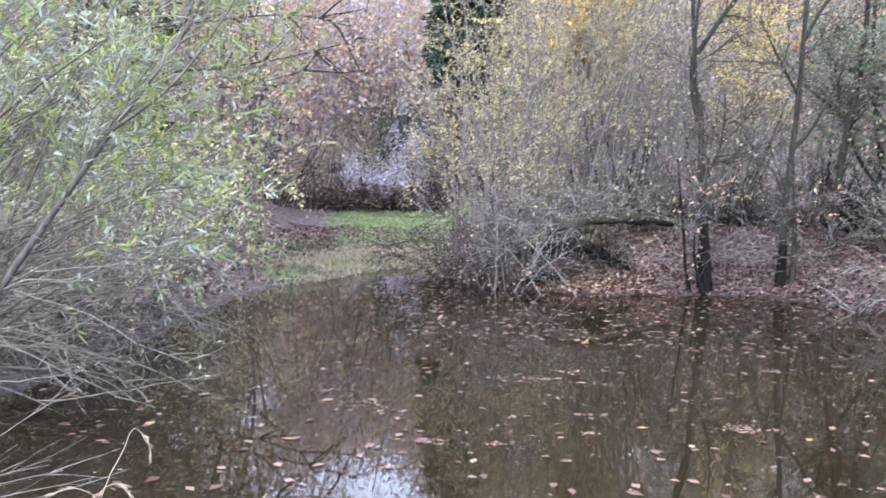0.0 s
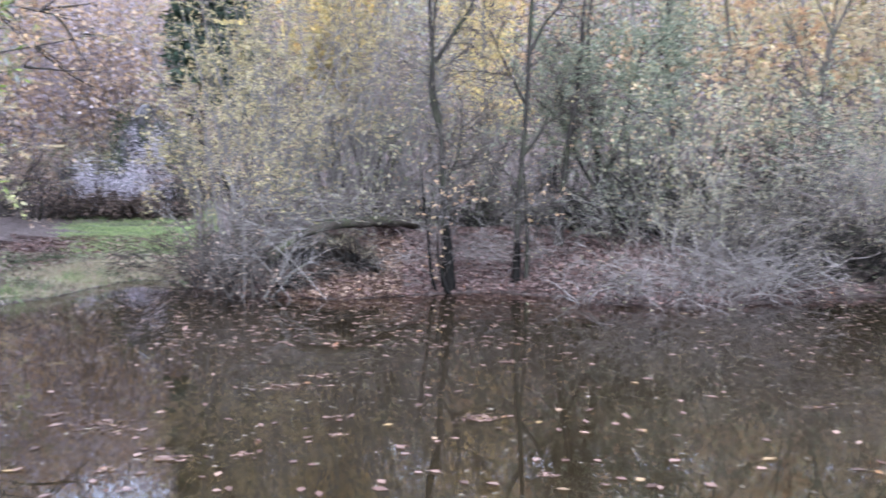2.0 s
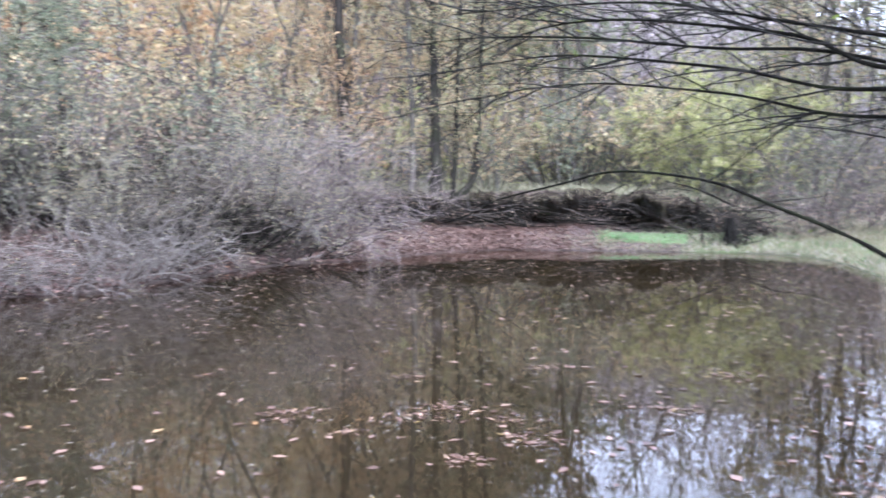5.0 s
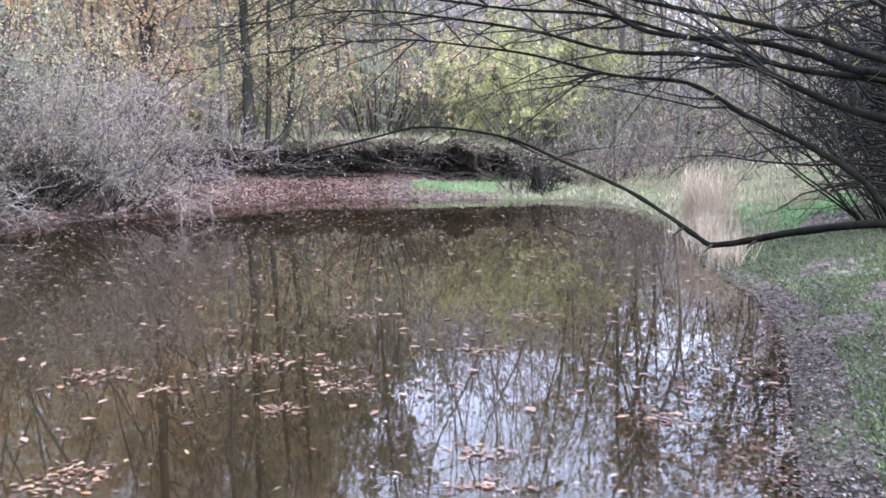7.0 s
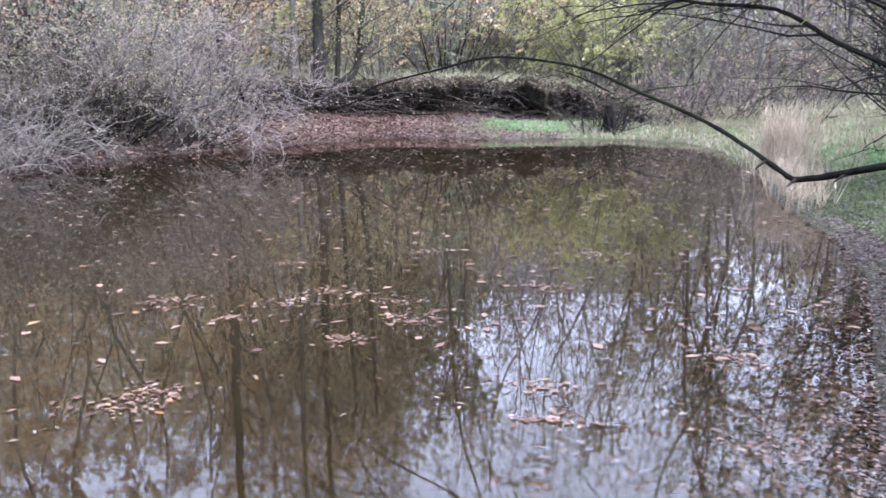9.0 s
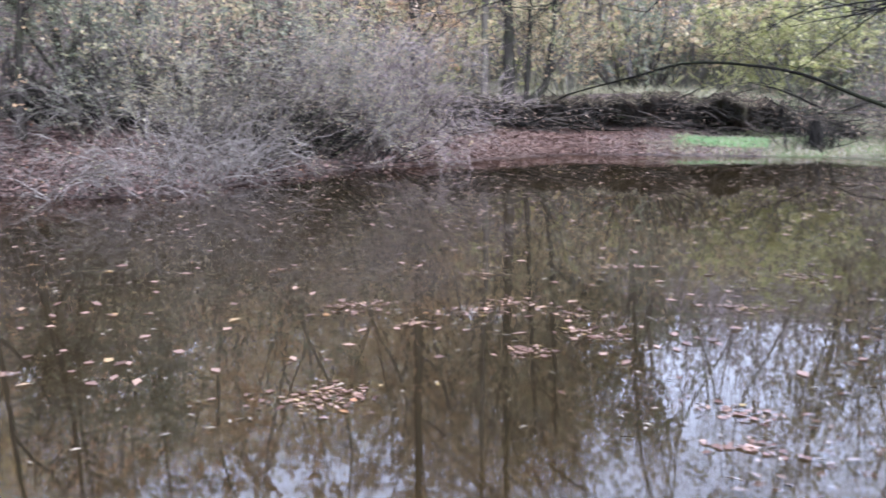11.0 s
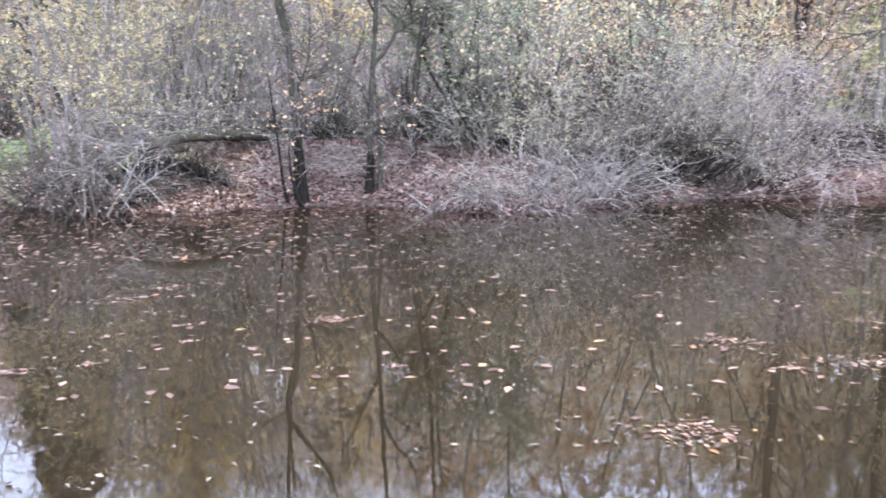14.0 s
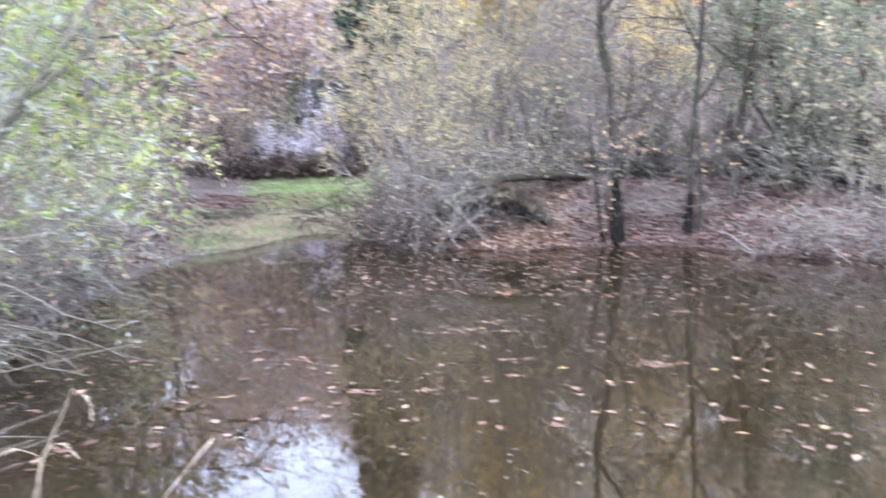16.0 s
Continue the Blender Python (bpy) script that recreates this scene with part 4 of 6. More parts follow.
for k, (x, y, tall, reach, tilt) in enumerate(SCRUB):
    shrub("willow_scrub", 100 + k, "low pale grey willow scrub hanging over the pond", (x, y, ground_at(x, y)), (16, 24, 30, 34, 38)[k], tall * 0.92, reach, (TWIG_PALE, TWIG_PALE if k % 2 else TWIG_BROWN, LEAF_OLIVE), group="willow scrub", tilt=tilt,
          n_limb=(36, 56, 70, 80, 84)[k], n_twig=(90, 150, 190, 230, 260)[k], n_leaf=70, leaf=(0.05, 0.02), r_stem=0.0115, limb=0.85, twig=0.5, droop=0.22, lo=0.12, foot=0.55, lift=0, wobble=0.27)
for k, (az, d, tall, n) in enumerate([(40.6, 16.9, 2.3, 2200), (43.6, 17.6, 2.0, 900), (36.0, 18.0, 1.6, 700)]):
    shrub("sallow_bush", 106 + k, "small sallow with thin straw-green leaves behind the scrub", bearing(az, d), 20, tall, 0.7, (TWIG_BROWN, TWIG_GREY, LEAF_STRAW if k < 2 else LEAF_PALE), group="sallows", n_limb=60, n_twig=320, n_leaf=n * 2, leaf=(0.038, 0.025), r_stem=0.016, limb=0.7, twig=0.4, lo=0.25, foot=0.4, wobble=0.14)
# Every second dome has near-black stems, painting the dark hollow at its base.
BIG = [(12.7, 12.5, 2.2, 0.6, (0.05, -0.2)), (13.7, 12.1, 3.3, 0.6, (0.1, -0.25)), (14.5, 11.7, 3.6, 0.7, (0.3, -0.3)), (15.1, 11.2, 3.0, 0.8, (0.75, -0.4))]
for k, (x, y, tall, reach, tilt) in enumerate(BIG):
    shrub("grey_willow", 110 + k, "dense dome of mauve-grey willow twigs with a few dull leaves", (x, y, ground_at(x, y)), 36, tall, reach, (TWIG_DARK if k % 2 else TWIG_BROWN, (TWIG_BROWN, TWIG_GREY, TWIG_LILAC, TWIG_LILAC)[k], (LEAF_STRAW, LEAF_OLIVE, LEAF_STRAW, LEAF_OLIVE)[k]), group="grey willows", tilt=tilt,
          n_limb=(90, 150, 180, 180)[k], n_twig=(600, 1200, 1500, 1500)[k], n_leaf=(1500, 5000, 7500, 1500)[k], leaf=(0.038, 0.022), r_stem=0.0125, limb=0.9, twig=0.55, droop=0.08, lo=(0.34, 0.40, 0.32, 0.2)[k], foot=0.6, lift=0.02, wobble=0.23)

# ---- far bank with the leaf beach, trunks and scarp ----
tree("beech_tree", 120, "tall ivy-clad trunk on the far bank", [(21.6, 14.6, 0.9), (21.6, 14.6, 3), (21.55, 14.7, 7), (21.5, 14.8, 14)], 0.22, 0.10, (BARK_DARK, TWIG_BROWN, LEAF_ORANGE), "trees on the far bank",
     n_limb=30, limb=2.2, n_twig=420, twig=0.9, n_leaf=2800, leaf=(0.09, 0.07), lo=0.15)
FAR = [([(21.84, 12.4, 1.0), (21.9, 12.4, 4), (21.8, 12.5, 8), (21.8, 12.5, 14)], 0.11, "straight lichen-grey trunk on the far bank"),
       ([(22.12, 11.75, 1.0), (22.15, 11.75, 3), (22.1, 11.8, 7), (22.2, 11.8, 14)], 0.20, "straight dark trunk rooted at the scarp's edge"),
       ([(22.35, 11.35, 1.0), (22.4, 11.25, 2.2), (22.42, 11.2, 4), (22.5, 11.0, 9)], 0.09, "slender trunk rooted at the scarp's edge"),
       ([(22.4, 11.3, 1.2), (22.52, 10.98, 1.45), (22.65, 10.72, 2.1), (22.72, 10.57, 4.5), (22.7, 10.4, 9)], 0.13, "leaning trunk with a bent foot on the scarp")]
for k, (p, r, lab) in enumerate(FAR):
    tree("alder_tree", 121 + k, lab, p, r, 0.05, (BARK_MID if k == 0 else BARK_ALDER, TWIG_BROWN, LEAF_OLIVE), "trees on the far bank", n_limb=24, limb=2.1, n_twig=360, twig=0.8, n_leaf=2200, leaf=(0.08, 0.06), lo=0.4)

rng = np.random.default_rng(130)
def shore_distance(az):
    return np.interp(az, [10, 14, 17.5, 21, 25, 30, 36, 41, 46, 50, 55, 60, 66, 72, 76, 82, 85], [15.6, 14.8, 14.2, 14.8, 15.7, 16, 15.2, 15, 16.6, 18, 18.7, 20.2, 21.3, 21.2, 21.0, 21.0, 20.6])


def turf_lip(name, label, az0, az1, s_front, s_back, z_front, z_back, seed, n=300, sink=0.0):
    """A ragged, undercut soil edge, coloured near-black for its shade, with turf hanging over it."""
    rng = np.random.default_rng(seed)
    az = np.linspace(az0, az1, n)

    def waves(size, steps):
        knots = rng.normal(0, size, steps)
        return np.interp(np.linspace(0, steps - 1, n), np.arange(steps), knots)

    span = az1 - az0
    jag = waves(0.28, int(span * 0.7) + 3) + waves(0.16, int(span * 2.5)) + waves(0.08, int(span * 7))
    low = waves(0.09, int(span * 0.8) + 3) + waves(0.06, int(span * 3)) + waves(0.035, int(span * 8)) - 0.05 - sink * np.clip((az - 76) / 8, 0, 1)
    fade = np.clip(np.minimum(az - az0, az1 - az) / 2.0, 0.0, 1)
    rows = []
    for s, z in ((s_back, z_back - 0.03), (s_front * 0.4 + s_back * 0.6, z_back + 0.0), (s_front * 0.8 + s_back * 0.2, z_front + 0.06), (s_front, z_front), (s_front - 0.02, z_front - 0.07), (s_front + 0.10, z_front - 0.12),
                 (s_front + 0.16, z_front - 0.2), (s_front + 0.3, z_front - 0.28), (s_front + 0.42, z_front - 0.4), (s_front + 0.5, z_front - 0.55), (s_back, z_back - 0.7)):
        d = shore_distance(az) + s + (jag if s < s_back else 0) + rng.normal(0, 0.045, n)
        rows.append(np.stack([d * np.sin(np.radians(az)), d * np.cos(np.radians(az)), z + low - (1 - fade) * 0.5 + rng.normal(0, 0.022, n)], -1))
    v = np.stack(rows, 0)
    i = np.arange(v.shape[0] * n).reshape(v.shape[0], n)
    f = np.stack([i[:-1, :-1], i[:-1, 1:], i[1:, 1:], i[1:, :-1]], -1).reshape(-1, 4)
    ob = thing(name, label, "bank", at=tuple(v[2, n // 2]))
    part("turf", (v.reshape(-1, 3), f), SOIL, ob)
    # hanging grass and rootlets along the edge
    m = int(span * 60)
    k = rng.integers(0, n, m)
    p = v[rng.integers(1, 4, m), k] + rng.normal(0, 0.03, (m, 3))
    out = -v[3, k] * (1, 1, 0) / 20
    part("turf_fringe", blades(rng, p, out * 0.5 + rng.normal(0, 0.4, (m, 3)) + (0, 0, 0.25), 0.15, 0.015, 0.1), GRASS_DRY, ob, "pale dry grass along the edge", kind="stuff")
    m = int(span * 50)
    k = rng.integers(0, n, m)
    p = v[rng.integers(3, 8, m), k]
    c = grow(rng, p, out[rng.integers(0, len(out), m)] * 0.4 + rng.normal(0, 0.6, (m, 3)) + (0, 0, -0.5), rng.uniform(0.12, 0.5, m), 5, 0.25, 0.2)
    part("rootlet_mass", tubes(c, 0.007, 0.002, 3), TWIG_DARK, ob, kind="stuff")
    return ob


# Soil near-black all over: the undercut's shade is put into its colour.
SOIL = bark("soil_undercut_shade", (0.008, 0.0065, 0.0055), (0.038, 0.029, 0.023), (0.035, 0.034, 0.02))
roots = turf_lip("eroded_bank", "overhanging soil edge, near-black for undercut shade, with tangled roots on the far bank", 54.5, 85, 2.75, 5.6, 1.28, 1.44, 131, 380, 0.95)
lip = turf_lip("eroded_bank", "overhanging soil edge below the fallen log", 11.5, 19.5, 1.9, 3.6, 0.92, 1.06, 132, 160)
ra = np.stack([rng.uniform(3.3, 5.6, 120), 0 * np.arange(120.0), 0 * np.arange(120.0)], -1)
ra[:, 1] = 14.9 + (ra[:, 0] - 3.3) * 0.34 + rng.normal(0, 0.06, 120)
ra[:, 2] = height(ra[:, 0], ra[:, 1]) + 0.16
rc = grow(rng, ra, rng.normal(0, 0.5, (120, 3)) + (0.3, -0.35, -0.1), 0.5, 6, 0.3, 0.35)
for k in range(120):
    part("root", tubes(rc[k : k + 1], rng.uniform(0.006, 0.02), 0.004, 4), (BARK_WET_SHADE, BARK_DARK, TWIG_BROWN)[k % 3], lip, smooth=True)

sa2 = np.stack([rng.uniform(2.6, 5.4, 80), 0 * np.arange(80.0), rng.uniform(0.3, 1.15, 80)], -1)
sa2[:, 1] = 15.0 + (sa2[:, 0] - 2.6) * 0.3 + rng.normal(0, 0.25, 80)
part("stick_tangle", tubes(grow(rng, sa2, rng.normal(0, 1, (80, 3)) * (1, 0.4, 0.6) + (-0.3, -0.2, -0.3), rng.uniform(0.4, 1.3, 80), 7, 0.2, 0.08), 0.007, 0.003, 3), TWIG_BROWN, lip, "grey dead sticks caught along the edge", kind="stuff")

N = 330
azs = rng.uniform(55, 84, N)
d = shore_distance(azs) + rng.uniform(2.45, 3.7, N)
rx, ry = d * np.sin(np.radians(azs)), d * np.cos(np.radians(azs))
rp = np.stack([rx, ry, height(rx, ry) + rng.uniform(0.03, 0.75, N)], -1)
side = np.stack([np.cos(np.radians(azs)), -np.sin(np.radians(azs)), 0 * azs], -1) * rng.choice([-1, 1], (N, 1))
c = grow(rng, rp, side + rng.normal(0, 0.3, (N, 3)), rng.uniform(0.5, 2.2, N), 7, 0.14, 0.05)
# Roots near-black too, deepening the shade painted under the lip.
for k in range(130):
    part("root", tubes(c[k : k + 1], rng.uniform(0.014, 0.034), 0.008, 4), BARK_WET_SHADE if k % 3 else BARK_DARK, roots, smooth=True)
part("stick_litter", tubes(c[130:], 0.011, 0.004, 3), TWIG_BROWN, roots, kind="stuff")
part("pale_stick_mass", tubes(c[:60] + np.array((-0.3, -0.05, 0.08)), 0.008, 0.004, 3), TWIG_BROWN, roots, kind="stuff")
# Near-black brambles carry the painted shade along the scarp.
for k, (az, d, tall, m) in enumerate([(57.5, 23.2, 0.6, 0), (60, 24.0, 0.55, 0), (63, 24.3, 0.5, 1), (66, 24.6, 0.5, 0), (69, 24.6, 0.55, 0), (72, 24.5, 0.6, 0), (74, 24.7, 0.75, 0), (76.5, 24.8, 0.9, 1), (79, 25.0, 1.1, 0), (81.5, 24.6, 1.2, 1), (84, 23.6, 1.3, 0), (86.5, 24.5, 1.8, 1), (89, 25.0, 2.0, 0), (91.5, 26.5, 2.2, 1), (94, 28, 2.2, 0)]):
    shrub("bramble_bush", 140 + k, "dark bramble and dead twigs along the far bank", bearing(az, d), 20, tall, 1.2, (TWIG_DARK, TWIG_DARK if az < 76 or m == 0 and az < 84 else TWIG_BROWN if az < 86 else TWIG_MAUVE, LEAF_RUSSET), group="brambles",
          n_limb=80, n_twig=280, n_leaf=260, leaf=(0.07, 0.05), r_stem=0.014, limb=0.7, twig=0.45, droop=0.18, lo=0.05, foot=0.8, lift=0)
# stump beside the grass
st = thing("tree_stump", "dark broken stump with sprouting twigs at the grass edge", "stump", at=bearing(81.2, 22.0))
sx, sy, sz = bearing(81.2, 22.0)
part("stump", tubes(through_points([(sx, sy, sz - 0.1), (sx, sy, sz + 0.3), (sx + 0.05, sy, sz + 0.7)], 6), 0.20, 0.10, 9), BARK_WET_SHADE, st, smooth=True)
shoots = grow(rng, np.array([(sx, sy, sz)] * 46) + rng.normal(0, 1, (46, 3)) * (0.28, 0.28, 0.0), rng.normal(0, 0.45, (46, 3)) + (0, 0, 1), rng.uniform(0.5, 1.3, 46), 6, 0.1)
for k in range(46):
    part("shoot", tubes(shoots[k : k + 1], 0.018, 0.004, 4), TWIG_DARK, st, smooth=True)

# yellow-green sallow and bushes beyond the grass
for k, (az, d, tall, mats, n) in enumerate([(80.3, 29, 4.4, (BARK_GREY, TWIG_GREY, LEAF_YG), 8000), (83, 30, 3.9, (BARK_GREY, TWIG_GREY, LEAF_PALE), 3500), (75.5, 31, 4.2, (BARK_GREY, TWIG_GREY, LEAF_OLIVE), 2500),
                                            (86, 28, 3.2, (BARK_GREY, TWIG_LILAC, LEAF_OLIVE), 700), (89.5, 29, 3.4, (BARK_GREY, TWIG_LILAC, LEAF_OLIVE), 700), (93, 30, 3.6, (BARK_GREY, TWIG_LILAC, LEAF_OLIVE), 1200), (72.5, 29, 4.0, (BARK_GREY, TWIG_GREY, LEAF_OLIVE), 2600), (69, 30, 4.0, (BARK_GREY, TWIG_GREY, LEAF_ORANGE), 2000), (96.5, 32, 3.5, (BARK_GREY, TWIG_GREY, LEAF_OLIVE), 1200)]):
    shrub("sallow_bush", 160 + k, "rounded sallow with yellow-green autumn leaves" if n > 5000 else "loose sallow bush with thin fading leaves", bearing(az, d), 34, tall, 0.8, mats, group="sallows", n_limb=110, n_twig=600, n_leaf=int(n * (1.9 if n > 5000 else 0.9)), leaf=(0.095, 0.062), r_stem=0.03, limb=1.2, twig=0.7, lo=0.12, foot=0.7)

for k, (az, d, tall, n) in enumerate([(81.6, 32, 4.8, 4500), (78.2, 33, 4.6, 3200), (84.6, 34, 4.4, 2200)]):
    x, y, z = bearing(az, d)
    tree("sallow_tree", 172 + k, "tall loose sallow with pale yellow-green leaves", [(x, y, z), (x + 0.2, y, z + tall * 0.4), (x - 0.1, y + 0.2, z + tall * 0.7), (x + 0.2, y, z + tall)], 0.10, 0.03, (BARK_MID, TWIG_GREY, LEAF_YG), "sallows",
         limbs_at=[([(x, y, z + 0.6), (x - 0.7, y - 0.5, z + tall * 0.35), (x - 1.1, y - 0.9, z + tall * 0.75)], 0.06), ([(x + 0.1, y, z + 0.9), (x + 0.6, y + 0.7, z + tall * 0.4), (x + 0.9, y + 1.3, z + tall * 0.8)], 0.06)],
         n_limb=50, limb=1.3, n_twig=420, twig=0.7, n_leaf=n, leaf=(0.10, 0.07), lo=0.2, single=False)

# ---- overhanging willow on the near right bank ----
W = np.array((5.1, -2.35, 0.45))
wil = thing("willow_tree", "dark spreading willow leaning over the pond from the bank", "tree", at=W)
rng = np.random.default_rng(200)
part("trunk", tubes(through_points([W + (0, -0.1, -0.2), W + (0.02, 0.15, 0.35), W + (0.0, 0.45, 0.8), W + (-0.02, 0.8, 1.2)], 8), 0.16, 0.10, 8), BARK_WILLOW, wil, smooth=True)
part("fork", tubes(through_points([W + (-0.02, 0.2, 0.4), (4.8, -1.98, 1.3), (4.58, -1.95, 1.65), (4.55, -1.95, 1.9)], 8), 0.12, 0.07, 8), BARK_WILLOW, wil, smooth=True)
BOUGHS = []
BOUGHS.append(([(5.05, -1.70, 1.150), (4.05, -1.11, 1.350), (4.35, -0.76, 1.270), (4.52, -0.51, 1.190), (4.585, -0.40, 1.162), (4.615, -0.345, 1.160), (4.65, -0.295, 1.190), (4.78, -0.13, 1.292), (5.08, 0.14, 1.422), (5.35, 0.55, 1.575), (5.60, 0.96, 1.715), (5.92, 1.61, 1.785), (6.08, 2.11, 1.695), (6.20, 2.63, 1.585), (6.25, 2.90, 1.485), (6.26, 3.06, 1.535)], 0.020, 0.0045))
BOUGHS.append(([(4.55, -1.95, 1.85), (4.74, -1.2, 2.03), (5.07, -1.08, 2.08), (5.4, -0.92, 2.18), (5.72, -0.62, 2.3), (6.10, 0.04, 2.42), (6.38, 0.43, 2.66), (6.62, 0.92, 2.81), (6.89, 1.61, 2.97), (7.06, 2.13, 3.05), (7.18, 2.68, 3.05), (7.31, 3.40, 2.89), (7.41, 4.07, 2.66)], 0.026, 0.004))
BOUGHS.append(([(4.5, -1.9, 1.6), (4.83, -1.26, 1.79), (5.19, -0.96, 1.92), (5.53, -0.64, 2.12), (5.74, -0.31, 2.23), (6.29, 0.31, 2.32), (6.62, 0.91, 2.51), (6.87, 1.69, 2.67), (6.99, 2.35, 2.77), (7.09, 2.91, 2.78), (7.16, 3.68, 2.72)], 0.024, 0.004))
BOUGHS.append(([(4.35, -1.7, 1.15), (4.63, -1.25, 1.33), (4.86, -1.10, 1.51), (5.20, -0.85, 1.69), (5.53, -0.56, 1.85), (5.84, -0.22, 2.06), (6.29, 0.31, 2.15), (6.53, 0.90, 2.32), (6.83, 1.45, 2.43), (6.97, 2.10, 2.52), (7.05, 2.74, 2.52), (7.13, 3.32, 2.46)], 0.021, 0.004))
BOUGHS.append(([(4.55, -1.95, 1.85), (4.95, -1.16, 2.02), (5.4, -0.87, 2.1), (5.75, -0.57, 2.22), (6.39, 0.32, 2.57), (6.79, 1.15, 2.71), (7.06, 2.13, 2.90), (7.18, 2.95, 3.00), (7.22, 3.59, 3.03), (7.25, 4.34, 2.98)], 0.02, 0.004))
BOUGHS.append(([(4.55, -1.95, 1.85), (4.95, -1.2, 2.12), (5.5, -0.85, 2.32), (6.0, -0.3, 2.52), (6.65, 0.72, 2.86), (6.99, 1.63, 3.13), (7.19, 2.68, 3.24), (7.31, 3.63, 3.28)], 0.024, 0.004))
BOUGHS.append(([(5.1, -1.7, 1.3), (5.4, -1.4, 2.3), (5.9, -0.8, 3.2), (6.5, 0.0, 3.9), (7.2, 0.9, 4.2)], 0.028, 0.006))
BOUGHS.append(([(5.1, -1.7, 1.2), (5.8, -1.75, 1.8), (6.5, -1.65, 2.4), (7.2, -1.45, 2.8), (7.9, -1.15, 3.1)], 0.03, 0.006))
BOUGHS.append(([(5.1, -1.8, 1.0), (5.9, -2.0, 1.3), (6.8, -1.95, 1.55), (7.6, -1.75, 1.6), (8.3, -1.5, 1.5)], 0.028, 0.006))
BOUGHS.append(([(5.1, -1.8, 1.1), (5.6, -2.2, 2.2), (6.4, -2.4, 3.2), (7.4, -2.4, 3.9)], 0.035, 0.006))
curves = np.concatenate([through_points(p, 56) for p, _, _ in BOUGHS])
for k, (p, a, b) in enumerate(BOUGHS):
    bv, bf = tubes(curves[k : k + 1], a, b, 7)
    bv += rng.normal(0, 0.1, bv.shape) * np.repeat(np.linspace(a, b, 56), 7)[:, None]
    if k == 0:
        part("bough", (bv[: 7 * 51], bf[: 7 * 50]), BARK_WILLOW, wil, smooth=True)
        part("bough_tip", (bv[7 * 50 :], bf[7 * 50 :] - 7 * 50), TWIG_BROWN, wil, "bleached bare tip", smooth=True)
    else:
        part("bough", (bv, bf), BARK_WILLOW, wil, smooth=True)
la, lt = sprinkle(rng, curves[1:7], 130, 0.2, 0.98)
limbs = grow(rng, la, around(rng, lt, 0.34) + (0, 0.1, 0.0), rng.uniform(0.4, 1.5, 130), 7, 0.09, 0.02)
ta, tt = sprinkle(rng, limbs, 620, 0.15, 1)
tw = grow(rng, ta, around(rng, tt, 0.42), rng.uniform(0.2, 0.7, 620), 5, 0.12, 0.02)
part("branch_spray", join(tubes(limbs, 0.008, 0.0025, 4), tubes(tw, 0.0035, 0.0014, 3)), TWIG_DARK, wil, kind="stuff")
# dense brush close to the trunk
la, lt = sprinkle(rng, curves[6:], 170, 0.05, 0.75)
limbs2 = grow(rng, la, around(rng, lt, 0.5), rng.uniform(0.4, 1.2, 170), 7, 0.16, 0.02)
ta, tt = sprinkle(rng, limbs2, 1500, 0.1, 1)
tw2 = grow(rng, ta, around(rng, tt, 0.55), rng.uniform(0.2, 0.6, 1500), 5, 0.18, 0.02)
limbs2, tw2 = limbs2[limbs2[:, :, 2].min(1) > 1.1], tw2[tw2[:, :, 2].min(1) > 1.14]
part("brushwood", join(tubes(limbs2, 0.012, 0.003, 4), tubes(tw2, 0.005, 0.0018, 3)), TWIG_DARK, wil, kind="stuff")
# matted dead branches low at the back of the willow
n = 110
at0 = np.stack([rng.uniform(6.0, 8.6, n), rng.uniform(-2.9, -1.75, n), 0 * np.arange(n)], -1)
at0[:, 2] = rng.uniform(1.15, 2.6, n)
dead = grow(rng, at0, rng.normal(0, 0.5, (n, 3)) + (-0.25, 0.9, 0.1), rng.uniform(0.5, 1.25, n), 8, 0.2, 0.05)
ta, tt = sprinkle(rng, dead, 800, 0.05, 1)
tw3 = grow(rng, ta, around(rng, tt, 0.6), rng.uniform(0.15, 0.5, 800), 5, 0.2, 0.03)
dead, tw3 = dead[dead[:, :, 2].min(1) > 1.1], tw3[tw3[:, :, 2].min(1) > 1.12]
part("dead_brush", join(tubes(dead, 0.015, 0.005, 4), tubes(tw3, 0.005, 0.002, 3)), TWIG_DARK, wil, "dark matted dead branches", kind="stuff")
for k, (az, d, tall) in enumerate([(104.3, 12.4, 2.6), (106.5, 12.6, 3.2), (109, 12.2, 3.6), (104.5, 14.5, 3.4)]):
    shrub("thorn_bush", 210 + k, "dense dark leafless thorn scrub behind the willow", bearing(az, d), 40, tall, 0.8, (BARK_WET_SHADE, TWIG_DARK, IVY), group="thorn scrub", tilt=(0, 0.2), n_limb=150, n_twig=900, n_leaf=500, leaf=(0.04, 0.025), r_stem=0.018, limb=0.9, twig=0.45, lo=0.25, foot=0.5)
# shoots on the low bough
for foot, tip in (((4.60, -0.37, 1.16), (4.555, -0.325, 1.125)), ((4.63, -0.32, 1.175), (4.66, -0.36, 1.13)), ((4.70, -0.22, 1.235), (4.69, -0.17, 1.19)), ((4.47, -0.58, 1.205), (4.45, -0.53, 1.17))):
    part("stub", tubes(through_points([foot, tuple((np.array(foot) + tip) / 2 + (0, 0, 0.004)), tip], 4), 0.011, 0.004, 5), BARK_DARK, wil, "broken stub of a side twig", smooth=True)
sa = curves[0, [43, 44, 45, 48, 48, 52]]
sh = grow(rng, sa, np.array([(0, 0.25, 1.0)]) + rng.normal(0, 0.12, (6, 3)), np.array([0.22, 0.24, 0.2, 0.15, 0.2, 0.14]), 4, 0.05)
